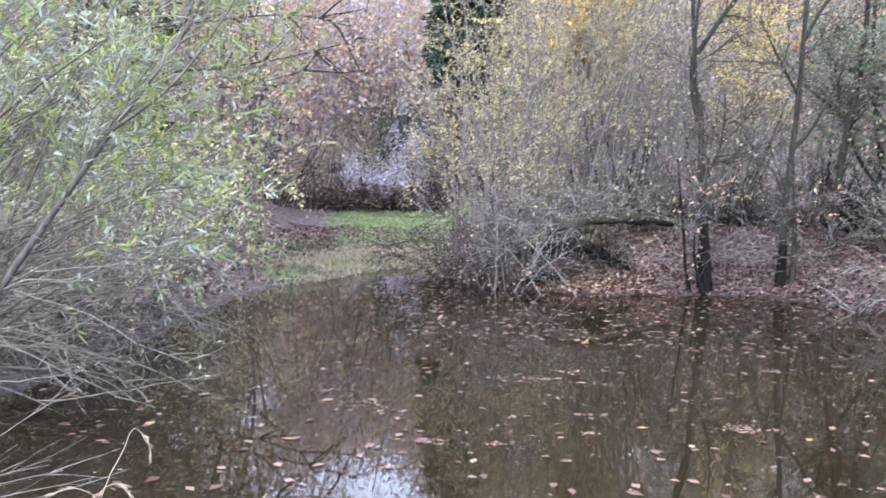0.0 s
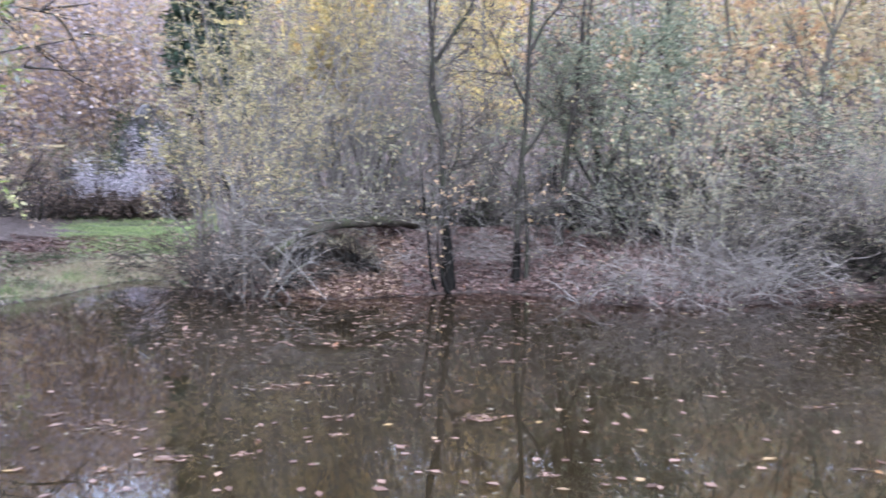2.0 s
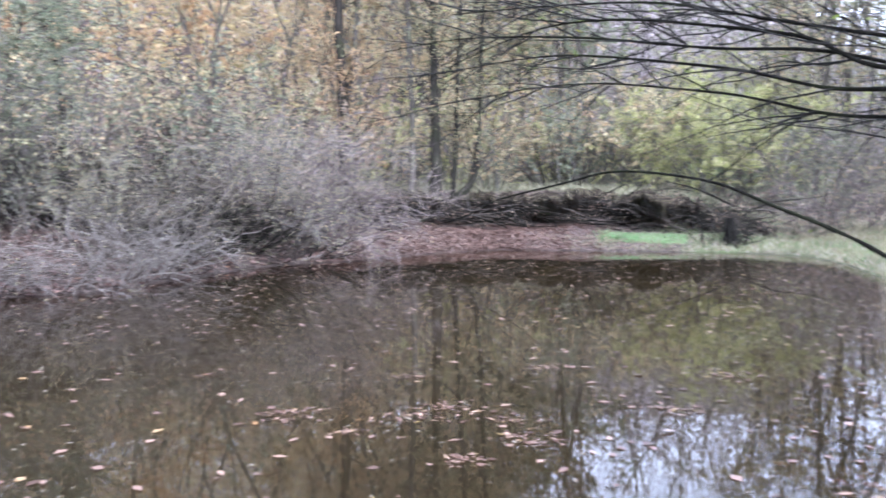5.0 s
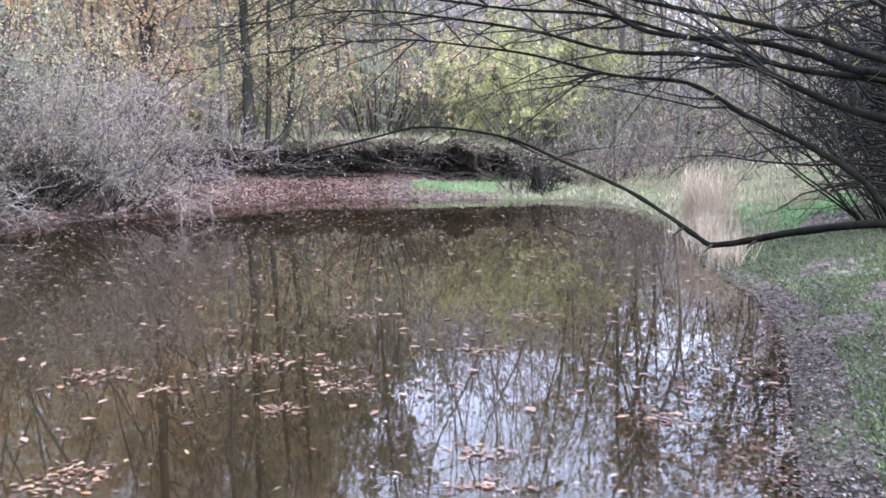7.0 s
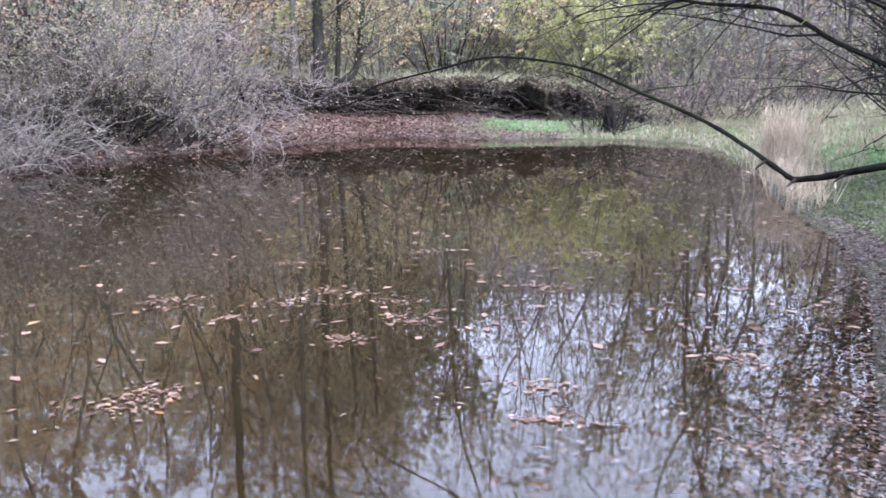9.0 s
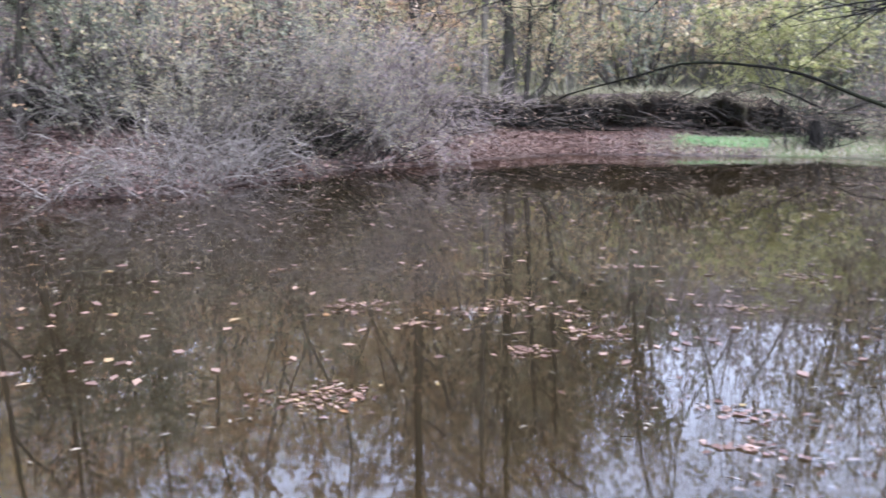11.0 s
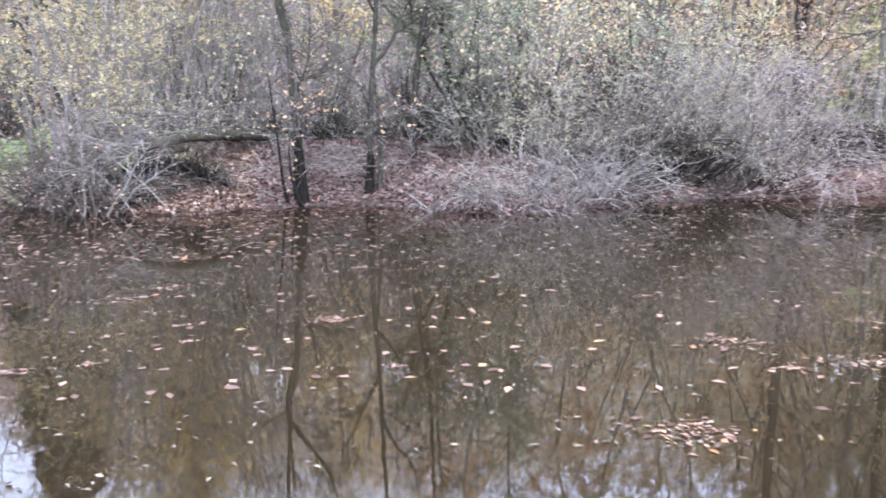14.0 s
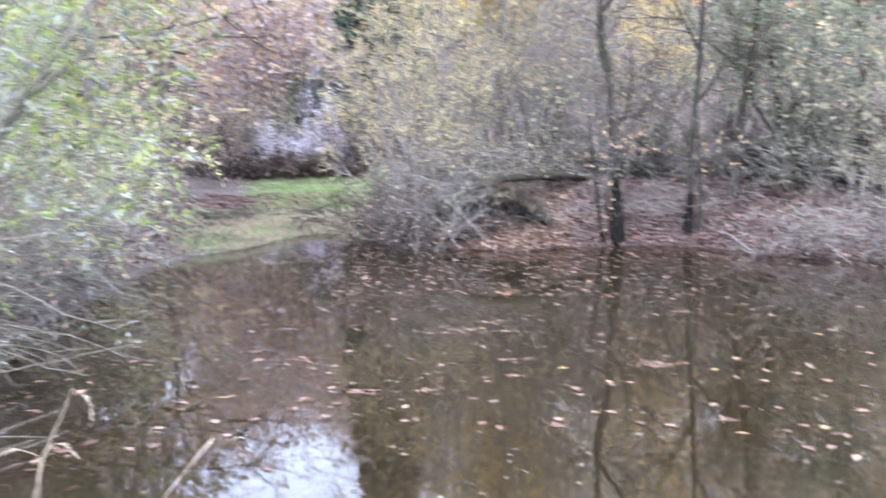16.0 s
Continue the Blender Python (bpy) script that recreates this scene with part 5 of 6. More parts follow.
for k in range(6):
    part("shoot", tubes(sh[k : k + 1], 0.004, 0.002, 3), TWIG_GREY, wil)
la, lt = sprinkle(rng, tw, 220, 0.3, 1)
part("leaves", blades(rng, la, around(rng, lt, 0.5), 0.07, 0.016), LEAF_WILLOW, wil)

# ---- leafy willow on the near left bank ----
V = np.array((-3.5, 7.6, 0.35))
vil = thing("willow_bush", "leafy green-and-silver willow bush sprawling over the pond", "tree", at=V)
rng = np.random.default_rng(220)
m = 58
a = rng.uniform(-1.2, 2.0, m)
start = V + np.stack([rng.uniform(-1.2, 0.3, m), rng.uniform(-1.0, 1.2, m), np.full(m, -0.2)], -1)
el = rng.uniform(0.25, 2.2, m)
way = np.stack([np.cos(a) * 0.7 + 0.4, np.sin(a) * 0.5, el], -1)
stems = grow(rng, start, way, rng.uniform(1.6, 3.2, m) * (0.75 + 0.5 * el), 12, 0.07, 0.11)
for k in range(m):
    part("stem", tubes(stems[k : k + 1], rng.uniform(0.010, 0.026), 0.004, 6), BARK_SALLOW if k % 4 else BARK_MID, vil, smooth=True)
near_stem = through_points([(-3.05, 6.3, 0.05), (-2.36, 5.95, 0.74), (-2.15, 5.85, 1.07), (-1.81, 5.82, 1.57), (-1.47, 5.82, 2.07), (-1.16, 5.82, 2.51), (-0.95, 5.82, 2.85), (-0.72, 5.85, 3.5)], 26)
part("stem", tubes(near_stem, 0.030, 0.010, 8), BARK_MID, vil, "stouter grey leading stem", smooth=True)
fork_stem = through_points([(-1.47, 5.82, 2.07), (-1.1, 5.75, 2.35), (-0.8, 5.75, 2.75), (-0.55, 5.8, 3.2)], 14)
part("stem", tubes(fork_stem, 0.014, 0.004, 6), BARK_SALLOW, vil, smooth=True)
lead = np.concatenate([stems, np.repeat(through_points([tuple(q) for q in near_stem[0]], 12), 5, 0)])
la, lt = sprinkle(rng, lead, 430, 0.2, 0.95)
limbs = grow(rng, la, around(rng, lt, 0.3) + (0.12, 0, 0), rng.uniform(0.6, 1.6, 430), 9, 0.15, 0.06)
ta, tt = sprinkle(rng, limbs, 4300, 0.1, 1)
tw = grow(rng, ta, around(rng, tt, 0.45), rng.uniform(0.2, 0.6, 4300), 6, 0.15, 0.03)
keep = tw[:, -1, 0] < rng.normal(-0.25, 0.2, len(tw)) - 0.25 * np.maximum(1.0 - tw[:, -1, 2], 0) * 3
tw = tw[keep & (tw[:, :, 2].min(1) > 0.02)]
limbs = limbs[(limbs[:, -1, 0] < -0.25) & (limbs[:, :, 2].min(1) > 0.02)]
part("twig_spray", join(tubes(limbs, 0.0055, 0.0024, 4), tubes(tw, 0.0029, 0.0013, 3)), TWIG_WILLOW, vil, kind="stuff")
high = tw[tw[:, 0, 2] > 2.05 - 0.9 * np.clip(tw[:, 0, 0] + 2.4, 0, 1) + rng.normal(0, 0.4, len(tw))]
clump = np.sin(high[:, 0, 0] * 3.1 + high[:, 0, 2] * 2.3) * np.sin(high[:, 0, 1] * 2.7 - high[:, 0, 2] * 3.7) > -0.25
la, lt = sprinkle(rng, high[clump], 8200, 0.15, 1)
part("foliage", blades(rng, la, around(rng, lt, 0.5) + (0, 0, -0.12), 0.092, 0.0155, 0.12), LEAF_WILLOW, vil, kind="stuff")
la, lt = sprinkle(rng, high, 5200, 0.15, 1)
part("silver_foliage", blades(rng, la, around(rng, lt, 0.5) + (0, 0, -0.12), 0.092, 0.015, 0.12), LEAF_SILVER, vil, kind="stuff")
low = tw[tw[:, 0, 2] <= 1.55]
la, lt = sprinkle(rng, low, 330, 0.15, 1)
part("low_leaves", blades(rng, la, around(rng, lt, 0.45), 0.08, 0.02, 0.12), LEAF_SILVER, vil, kind="stuff")

# brush behind the willow, along the left bank
for k, (x, y, tall, mats, n) in enumerate([(-2.9, 9.3, 1.5, (TWIG_BROWN, TWIG_GREY, LEAF_RUSSET), 700), (-2.6, 11.0, 1.6, (TWIG_BROWN, TWIG_GREY, LEAF_OLIVE), 900), (-2.75, 12.9, 1.8, (TWIG_BROWN, TWIG_GREY, LEAF_YG), 1700), (-3.6, 14.5, 2.6, (BARK_GREY, TWIG_BROWN, LEAF_YG), 2600), (-4.5, 12.0, 3.5, (BARK_GREY, TWIG_BROWN, LEAF_YG), 3500), (-3.2, 18, 2.4, (BARK_DARK, TWIG_BROWN, LEAF_OLIVE), 2200), (-3.0, 21, 2.2, (BARK_DARK, TWIG_BROWN, LEAF_RUSSET), 1800)]):
    shrub("bank_bush", 230 + k, "scrubby bush with thin withered leaves on the bank", (x, y, ground_at(x, y)), 30, tall, 0.9, mats, group="bank bushes", n_limb=90, n_twig=550, n_leaf=n, leaf=(0.085, 0.045), r_stem=0.016, limb=0.9, twig=0.5, droop=0.06, lo=0.08, foot=0.5, lift=0)

# beech bough with bare twigs reaching in from the left
tree("beech_tree", 245, "beech with a long nearly bare bough over the meadow", [(-6.0, 20.5, ground_at(-6.0, 20.5) - 0.1), (-5.9, 20.5, 3), (-5.8, 20.6, 7), (-5.6, 20.8, 12)], 0.22, 0.06, (BARK_DARK, TWIG_BROWN, LEAF_ORANGE), "",
          limbs_at=[([(-5.8, 20.5, 4.0), (-3.6, 20.3, 4.3), (-1.6, 20.2, 4.6), (0.6, 20.2, 5.2)], 0.035), ([(-5.8, 20.5, 5.0), (-3.4, 20.4, 5.4), (-1.2, 20.4, 5.7), (0.3, 20.3, 5.5)], 0.03), ([(-5.8, 20.5, 3.6), (-4.0, 20.0, 3.8), (-2.0, 19.8, 4.0), (-0.6, 19.7, 4.4)], 0.03)],
          n_limb=40, limb=1.3, n_twig=420, twig=0.7, n_leaf=900, leaf=(0.09, 0.06), lo=0.3)

# ---- rock outcrop at the end of the meadow, hung with seed heads and ivy ----
rk = thing("rock_outcrop", "pale limestone outcrop with dark ivy and seed-head tangles", "rock", at=(3, 42.5, 0.3))
rng = np.random.default_rng(250)
u, w = np.meshgrid(np.linspace(-0.2, 5.6, 60), np.linspace(-0.3, 6.2, 44))
dy = 42.4 + 0.12 * w + 0.5 * np.sin(u * 1.9 + w * 0.5) * np.cos(w * 1.1 + u) + 0.3 * np.sin(3.7 * u + 1.0) * np.sin(2.9 * w) + rng.normal(0, 0.10, u.shape) + 0.04 * (u - 2.6) ** 2
dz = w * (0.46 + 0.5 * np.exp(-((u - 3.6) / 1.35) ** 2)) + 0.2
fv = np.stack([u, dy, dz], -1).reshape(-1, 3)
fi = np.arange(len(fv)).reshape(u.shape)
top = np.stack([u[-1], dy[-1] + 4, dz[-1] - 0.4], -1)
fv = np.concatenate([fv, top])
ti = np.arange(len(top)) + fi.size
ff = np.concatenate([np.stack([fi[:-1, :-1], fi[:-1, 1:], fi[1:, 1:], fi[1:, :-1]], -1).reshape(-1, 4), np.stack([fi[-1, :-1], fi[-1, 1:], ti[1:], ti[:-1]], -1)])
part("rock_face", (fv, ff), rock_mat(), rk)
cl = np.array([(rng.uniform(0.5, 4.5), 41.3, rng.uniform(0.9, 2.7)) for _ in range(34)] + [(rng.uniform(2.7, 4.5), 41.7, rng.uniform(1.4, 4.4)) for _ in range(26)])
p = (cl[:, None] + rng.normal(0, 1, (60, 130, 3)) * (0.15, 0.15, 0.5)).reshape(-1, 3)
part("seed_head_mass", blades(rng, p, rng.normal(0, 1, p.shape), 0.09, 0.07), CLEMATIS, rk, kind="stuff")
cl = np.array([(rng.choice([2.3, 3.3, 4.4, 4.9]) + rng.normal(0, 0.25), 41.6, rng.uniform(0.6, 5.4)) for _ in range(18)] + [(rng.uniform(-0.5, 5.4), 41.3, rng.uniform(0.1, 0.6)) for _ in range(16)])
p = (cl[:, None] + rng.normal(0, 1, (34, 110, 3)) * (0.22, 0.2, 0.4)).reshape(-1, 3)
part("ivy", blades(rng, p, rng.normal(0, 1, p.shape), 0.12, 0.10), IVY, rk, kind="stuff")
for k, (x, y, tall, m2) in enumerate([(-1.2, 40.5, 2.6, 0), (0.3, 41.2, 0.8, 1), (1.5, 41.2, 0.6, 1), (2.7, 41.2, 0.6, 1), (4.0, 41.0, 0.7, 1), (5.6, 40.5, 2.6, 0), (-2.6, 38, 3.4, 0), (6.8, 39, 3.4, 0), (-3.6, 34, 3.0, 0), (-0.2, 43.4, 4.2, 2), (1.4, 43.2, 3.6, 2), (2.6, 44.2, 7.5, 3), (4.4, 43.8, 8.0, 3), (3.6, 43.4, 6.5, 3)]):
    shrub("meadow_bush", 260 + k, ("bare purplish bush beyond the meadow", "dark low scrub at the foot of the rock", "loose bush with straw-yellow leaves beside the rock", "dark leafless bush towering above the rock")[m2], (x, y, ground_at(x, y)), 24, tall, 0.7,
          (BARK_DARK, (TWIG_MAUVE, TWIG_DARK, TWIG_GREY, TWIG_BROWN)[m2], (LEAF_RUSSET, LEAF_WET, LEAF_STRAW, LEAF_RUSSET)[m2]), group="meadow bushes",
          n_limb=70, n_twig=(320, 320, 320, 900)[m2], n_leaf=(400, 1500, 1300, 120)[m2], leaf=(0.12, 0.09), r_stem=0.03, limb=1.0, twig=0.7, lo=0.1, foot=0.7)

spruce("spruce_tree", 280, "tall dark green spruce at the meadow's edge", (5.9, 41.5, 0.4), 19, 2.4, "spruces", 0.36)
spruce("spruce_tree", 281, "dark spruce deeper in the wood", (7.8, 44.0, 1.0), 17, 2.6, "spruces", 0.3)
spruce("spruce_tree", 282, "dark spruce at the wood's edge", (-8.0, 36.0, 3.0), 17, 2.4, "spruces")

# ---- the wood all round ----
KINDS = [
    forest_tree(300, "bare grey tree with few russet leaves", 13, (BARK_GREY, TWIG_BROWN, LEAF_RUSSET), 1500, (0.12, 0.085), 0.3, n_twig=170),
    forest_tree(301, "beech with thinning orange autumn leaves", 13, (BARK_GREY, TWIG_BROWN, LEAF_ORANGE), 7000, (0.115, 0.08), 0.22),
    forest_tree(302, "tree with yellow autumn crown", 12, (BARK_MID, TWIG_BROWN, LEAF_YELLOW), 7000, (0.115, 0.08), 0.22),
    forest_tree(303, "tree with pale olive thinning crown", 11, (BARK_MID, TWIG_GREY, LEAF_PALE), 7000, (0.115, 0.08), 0.2),
    forest_tree(304, "bare leaning tree with mauve twigs", 14, (BARK_GREY, TWIG_MAUVE, LEAF_RUSSET), 700, (0.10, 0.07), 0.34, 3.0, n_twig=130),
    forest_tree(305, "slender bare pole of a tree", 14, (BARK_GREY, TWIG_BROWN, LEAF_OLIVE), 600, (0.10, 0.07), 0.36, 2.0, 0.06, 22, 130),
    forest_tree(306, "thin-crowned ash with small olive leaves", 13, (BARK_MID, TWIG_BROWN, LEAF_OLIVE), 4600, (0.115, 0.08), 0.25, 0.5, 0.07, 30, 300),
    forest_tree(307, "tree with straw and peach autumn leaves", 12, (BARK_MID, TWIG_GREY, LEAF_PEACH), 6500, (0.10, 0.07), 0.2, n_twig=160)]
rng = np.random.default_rng(310)
spots = [(54.5, 39, 7), (57, 37, 7), (63, 39, 6), (66, 38, 7), (67.8, 40, 6)]
spots += [(az, d, 0) for az, d in [(98.6, 31), (59, 58), (-10, 25), (58, 30), (60, 33), (67, 32), (72, 33), (83, 36), (93, 41), (-13, 32)]]
spots += [(az, d, 1) for az, d in [(-3, 50), (3.3, 58), (7.5, 55), (46, 30), (-9, 40)]]
spots += [(az, d, 2) for az, d in [(-17.5, 25)]]
spots += [(az, d, 3) for az, d in [(67.5, 60), (62, 60), (-13, 23), (69, 34), (70.5, 31)]]
spots += [(az, d, 4) for az, d in [(96.4, 38), (95, 30), (74, 57), (77, 59), (80, 58), (83, 56), (86.5, 57), (1, 52), (4, 54), (2.5, 48), (0, 47), (5.5, 50), (6.5, 47), (1.5, 60), (-1, 56), (74, 34), (88, 35), (-6, 44)]]
spots += [(az, d, 5) for az, d in [(90, 28), (72, 60), (75.5, 62), (78.4, 64), (81.5, 61), (84.6, 60), (77, 36), (80, 38), (86, 39), (91, 38)]]
spots += [(az, d, 6) for az, d in [(97.5, 25), (100.6, 24), (95.2, 30), (102.6, 27), (83.6, 31), (86, 30), (88.6, 31.5), (-6, 31), (64.5, 31.5), (67.5, 34), (70, 32), (85.3, 35), (87.2, 33), (93, 33), (70, 58), (65, 57), (-16, 21), (-8, 28), (-12, 30), (64.5, 34)]]
spots += [(az, d, 7) for az, d in [(54, 30.5), (56.5, 32), (51.5, 31), (58.5, 31), (61.5, 33), (53, 29), (55, 31), (56.5, 34), (62.5, 31), (49, 28), (43, 28)]]
for k in range(24):
    az = -34 + 150 * ((k * 0.618034) % 1.0) + rng.normal(0, 0.8)
    d = rng.choice([1.25, 1.5, 1.8, 2.2, 2.7]) * np.interp(az, [-34, -8, 2, 8, 12, 40, 56, 66, 78, 95, 116], [14, 17, 40, 34, 19, 19, 22, 23, 25.5, 27, 14])
    if az < 9 and az > -2:
        d = max(d, 46)
    if az > 76:
        kind = rng.choice([0, 4, 5, 5, 4, 0])
        d = max(d, 38)
    elif az > 54:
        d = max(d, 33 + 20 * rng.uniform())
        kind = rng.choice([0, 6, 3, 3, 5, 6])
    elif az > 24:
        kind = rng.choice([0, 1, 1, 2, 3, 4])
    else:
        kind = rng.choice([0, 4, 1, 0, 4, 4])
    spots.append((az, d, kind))
used = set()
for az, d, kind in spots:
    x, y, z = bearing(az, d, 0)
    m = pose(x, y, ground_at(x, y), 0, 0, rng.uniform(0, 360)) @ Matrix.Scale(rng.uniform(0.85, 1.12) if az < 71 or kind in (4, 5) else rng.uniform(0.68, 1.0), 4)
    if kind in used:
        copy_thing(KINDS[kind], m)
    else:
        used.add(kind)
        KINDS[kind].matrix_basis = m
UNDER = [
    shrub("undergrowth_bush", 330, "undergrowth bush with russet leaves", (0, 0, 0), 20, 3.0, 0.7, (BARK_DARK, TWIG_BROWN, LEAF_RUSSET), group="undergrowth", single=False, n_limb=40, n_twig=130, n_leaf=2700, leaf=(0.072, 0.052), limb=1.0, twig=0.7, lo=0.1, foot=0.6),
    shrub("undergrowth_bush", 331, "undergrowth bush with pale green leaves", (0, 0, 0), 20, 2.8, 0.7, (BARK_DARK, TWIG_GREY, LEAF_PALE), group="undergrowth", single=False, n_limb=40, n_twig=130, n_leaf=2700, leaf=(0.072, 0.052), limb=1.0, twig=0.7, lo=0.1, foot=0.6),
    shrub("undergrowth_bush", 332, "undergrowth bush with straw-coloured withered leaves", (0, 0, 0), 20, 3.2, 0.7, (BARK_GREY, TWIG_GREY, LEAF_PEACH), group="undergrowth", single=False, n_limb=40, n_twig=130, n_leaf=2700, leaf=(0.072, 0.052), limb=1.0, twig=0.7, lo=0.1, foot=0.6),
    shrub("undergrowth_bush", 333, "undergrowth bush with olive leaves", (0, 0, 0), 20, 3.0, 0.7, (BARK_GREY, TWIG_GREY, LEAF_YG), group="undergrowth", single=False, n_limb=40, n_twig=130, n_leaf=2700, leaf=(0.072, 0.052), limb=1.0, twig=0.7, lo=0.1, foot=0.6)]
used = set()
for k, (az, d) in enumerate([(56.5, 27), (58.8, 28.5), (61, 27.5), (63.3, 29), (66, 28), (68.2, 29.5), (70.5, 28), (73, 29.5), (75.5, 28.5), (50, 24), (46.5, 23.5)]):
    x, y, z = bearing(az, d, 0)
    m = pose(x, y, ground_at(x, y) - 0.05, 0, 0, 77 * k) @ Matrix.Scale(0.9 + 0.12 * (k % 4), 4)
    kind = (3, 1, 2, 3, 2, 3, 1, 2, 3, 1, 0)[k]
    if kind in used:
        copy_thing(UNDER[kind], m)
    else:
        used.add(kind)
        UNDER[kind].matrix_basis = m
for k in range(18):
    az = -30 + 140 * ((k * 0.618034 + 0.3) % 1.0)
    d = rng.uniform(1.12, 2.0) * np.interp(az, [-30, -8, 1, 8, 12, 40, 56, 66, 78, 95, 110], [14, 18, 44, 36, 20, 21, 24, 25.5, 29, 31, 22])
    if -2 < az < 9:
        d = max(d, 46)
    kind = int(rng.integers(0, 4))
    x, y, z = bearing(az, d, 0)
    m = pose(x, y, ground_at(x, y) - 0.05, 0, 0, rng.uniform(0, 360)) @ Matrix.Scale(rng.uniform(0.8, 1.5), 4)
    if kind in used:
        copy_thing(UNDER[kind], m)
    else:
        used.add(kind)
        UNDER[kind].matrix_basis = m

# ---- distant woods on the slopes ----
def far_woods(seed, label, mat, count, pick):
    """Crowns of far trees as clouds of leaf clumps over the slopes."""
    rng = np.random.default_rng(seed)
    pts = []
    for _ in range(count):
        az = rng.uniform(-42, 118)
        if not pick(az, rng):
            continue
        d = rng.uniform(46, 88) if az < 66 else rng.uniform(42, 62)
        x, y = d * math.sin(radians(az)), d * math.cos(radians(az))
        tall = rng.uniform(1, 10) if az < 6 and az > -2 else rng.uniform(2, 12) if az < 66 else rng.uniform(0.5, 4.5)
        c = np.array((x, y, ground_at(x, y) + tall))
        pts.append(c + rng.normal(0, 1, (120, 3)) * (1.5, 1.5, 1.8))
    p = np.concatenate(pts)
    ob = new("far_woods", mesh_data("far_woods", *blades(rng, p, rng.normal(0, 1, p.shape), 0.26, 0.18), mat))
    return tagged(ob, label, "woods", kind="stuff")


# Paled leaf colours give these slopes their haze; the air itself is clear.
far_woods(351, "distant beech woods in orange and russet", HAZE_ORANGE, 620, lambda az, g: az < 58)
far_woods(356, "distant beech slope behind the meadow", HAZE_ORANGE, 4500, lambda az, g: -3 < az < 9)
far_woods(357, "distant purplish bare slope behind the meadow", HAZE_MAUVE, 7000, lambda az, g: -3 < az < 9)
far_woods(352, "distant bare woods in purplish brown", HAZE_MAUVE, 900, lambda az, g: True)
far_woods(353, "distant pale green and olive trees", HAZE_GREEN, 1100, lambda az, g: 15 < az < 67)
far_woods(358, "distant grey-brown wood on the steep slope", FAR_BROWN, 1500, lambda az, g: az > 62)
far_woods(354, "distant yellow trees on the slope", HAZE_YELLOW, 900, lambda az, g: 8 < az < 70)
far_woods(355, "distant pinkish beech crowns", HAZE_ORANGE, 420, lambda az, g: az < 60)

# ---- ground cover ----
rng = np.random.default_rng(400)


def scatter(count, az0, az1, s0, s1, near=1.0, far=60.0, fade=0.0):
    """Places on the land between two bearings, s0 to s1 metres from the water."""
    got = []
    need = count
    while need > 0:
        az = np.radians(rng.uniform(az0, az1, 6 * count))
        d = rng.uniform(near, far, 6 * count)
        x, y = d * np.sin(az), d * np.cos(az)
        s = from_shore(x, y)
        ok = (s > s0) & (s < s1) & (np.degrees(az) - az0 > fade * rng.uniform(0, 1, len(az)) ** 0.7 * (1 + 0.6 * np.sin(3 * d)))
        p = np.stack([x[ok], y[ok]], -1)[:need]
        got.append(p)
        need -= len(p)
    p = np.concatenate(got)
    return np.column_stack([p, height(p[:, 0], p[:, 1])])


def litter(name, label, count, mat, size, area, up=0.35):
    p = scatter(count, *area)
    p[:, 2] += rng.uniform(0.004, 0.05, len(p))
    way = rng.normal(0, 1, (len(p), 3)) * (1, 1, up)
    ob = new(name, mesh_data(name, *blades(rng, p, way, size, size * 0.62, 0.3, 0.45), mat))
    return tagged(ob, label, "fallen leaves", kind="stuff")


def sward(name, label, count, mat, tall, area, width=0.012, lean=0.45, fade=3.5, patchy=0.0):
    """Blades of grass; patchy leaves bare places between tufts."""
    p = scatter(count, *area, fade=fade)
    if patchy:
        tuft = np.sin(p[:, 0] * 2.3 + 1.7 * np.sin(p[:, 1] * 1.9)) * np.sin(p[:, 1] * 2.9 + 1.3 * np.sin(p[:, 0] * 1.3)) + 0.6 * np.sin(p[:, 0] * 7.1 + p[:, 1] * 3.3) * np.sin(p[:, 1] * 8.3 - p[:, 0] * 2.1)
        p = p[tuft + rng.normal(0, 0.25, len(p)) > patchy]
    p[:, 2] -= 0.01
    way = rng.normal(0, lean, (len(p), 3)) * (1, 1, 0.2) + (0, 0, 1)
    ob = new(name, mesh_data(name, *blades(rng, p, way, tall, width, 0.1), mat))
    return tagged(ob, label, "grass", kind="stuff")


litter("fallen_leaves", "pale brown fallen leaves covering the alder bank", 26000, LEAF_LITTER, 0.085, (10, 37, 0.0, 6.5, 13, 24))
litter("fallen_leaves", "orange-brown fallen leaves below the log", 9000, LEAF_SOIL, 0.075, (12, 21, 0.0, 3.2, 13, 20))
litter("fallen_leaves", "brown fallen leaves under the willow scrub", 5000, LEAF_LITTER, 0.11, (36, 56, 0.0, 6, 13, 26))
litter("fallen_leaves", "reddish fallen leaves on the far leaf beach", 8000, LEAF_BEACH, 0.085, (54, 68, 0.0, 3.3, 16, 27))
for far_end, count in ((71, 2200), (74, 1500), (78, 900), (83, 500)):
    litter("fallen_leaves", "brown leaves thinning out along the far shore", count, LEAF_BEACH if far_end < 75 else LEAF_LITTER, 0.085, (64, far_end, 0.0, 3.6, 16, 27))
litter("fallen_leaves", "brown leaves scattered on the meadow", 10000, LEAF_LITTER, 0.10, (-3, 9, 0.2, 12, 15, 34))
litter("fallen_leaves", "brown leaves on the slope beside the meadow", 5000, LEAF_LITTER, 0.12, (-12, 0, 0.3, 9, 9, 32))
litter("fallen_leaves", "grey-brown leaves lying in the grass of the near bank", 9000, LEAF_NEAR, 0.038, (90, 118, 0.5, 4.5, 2.2, 15))
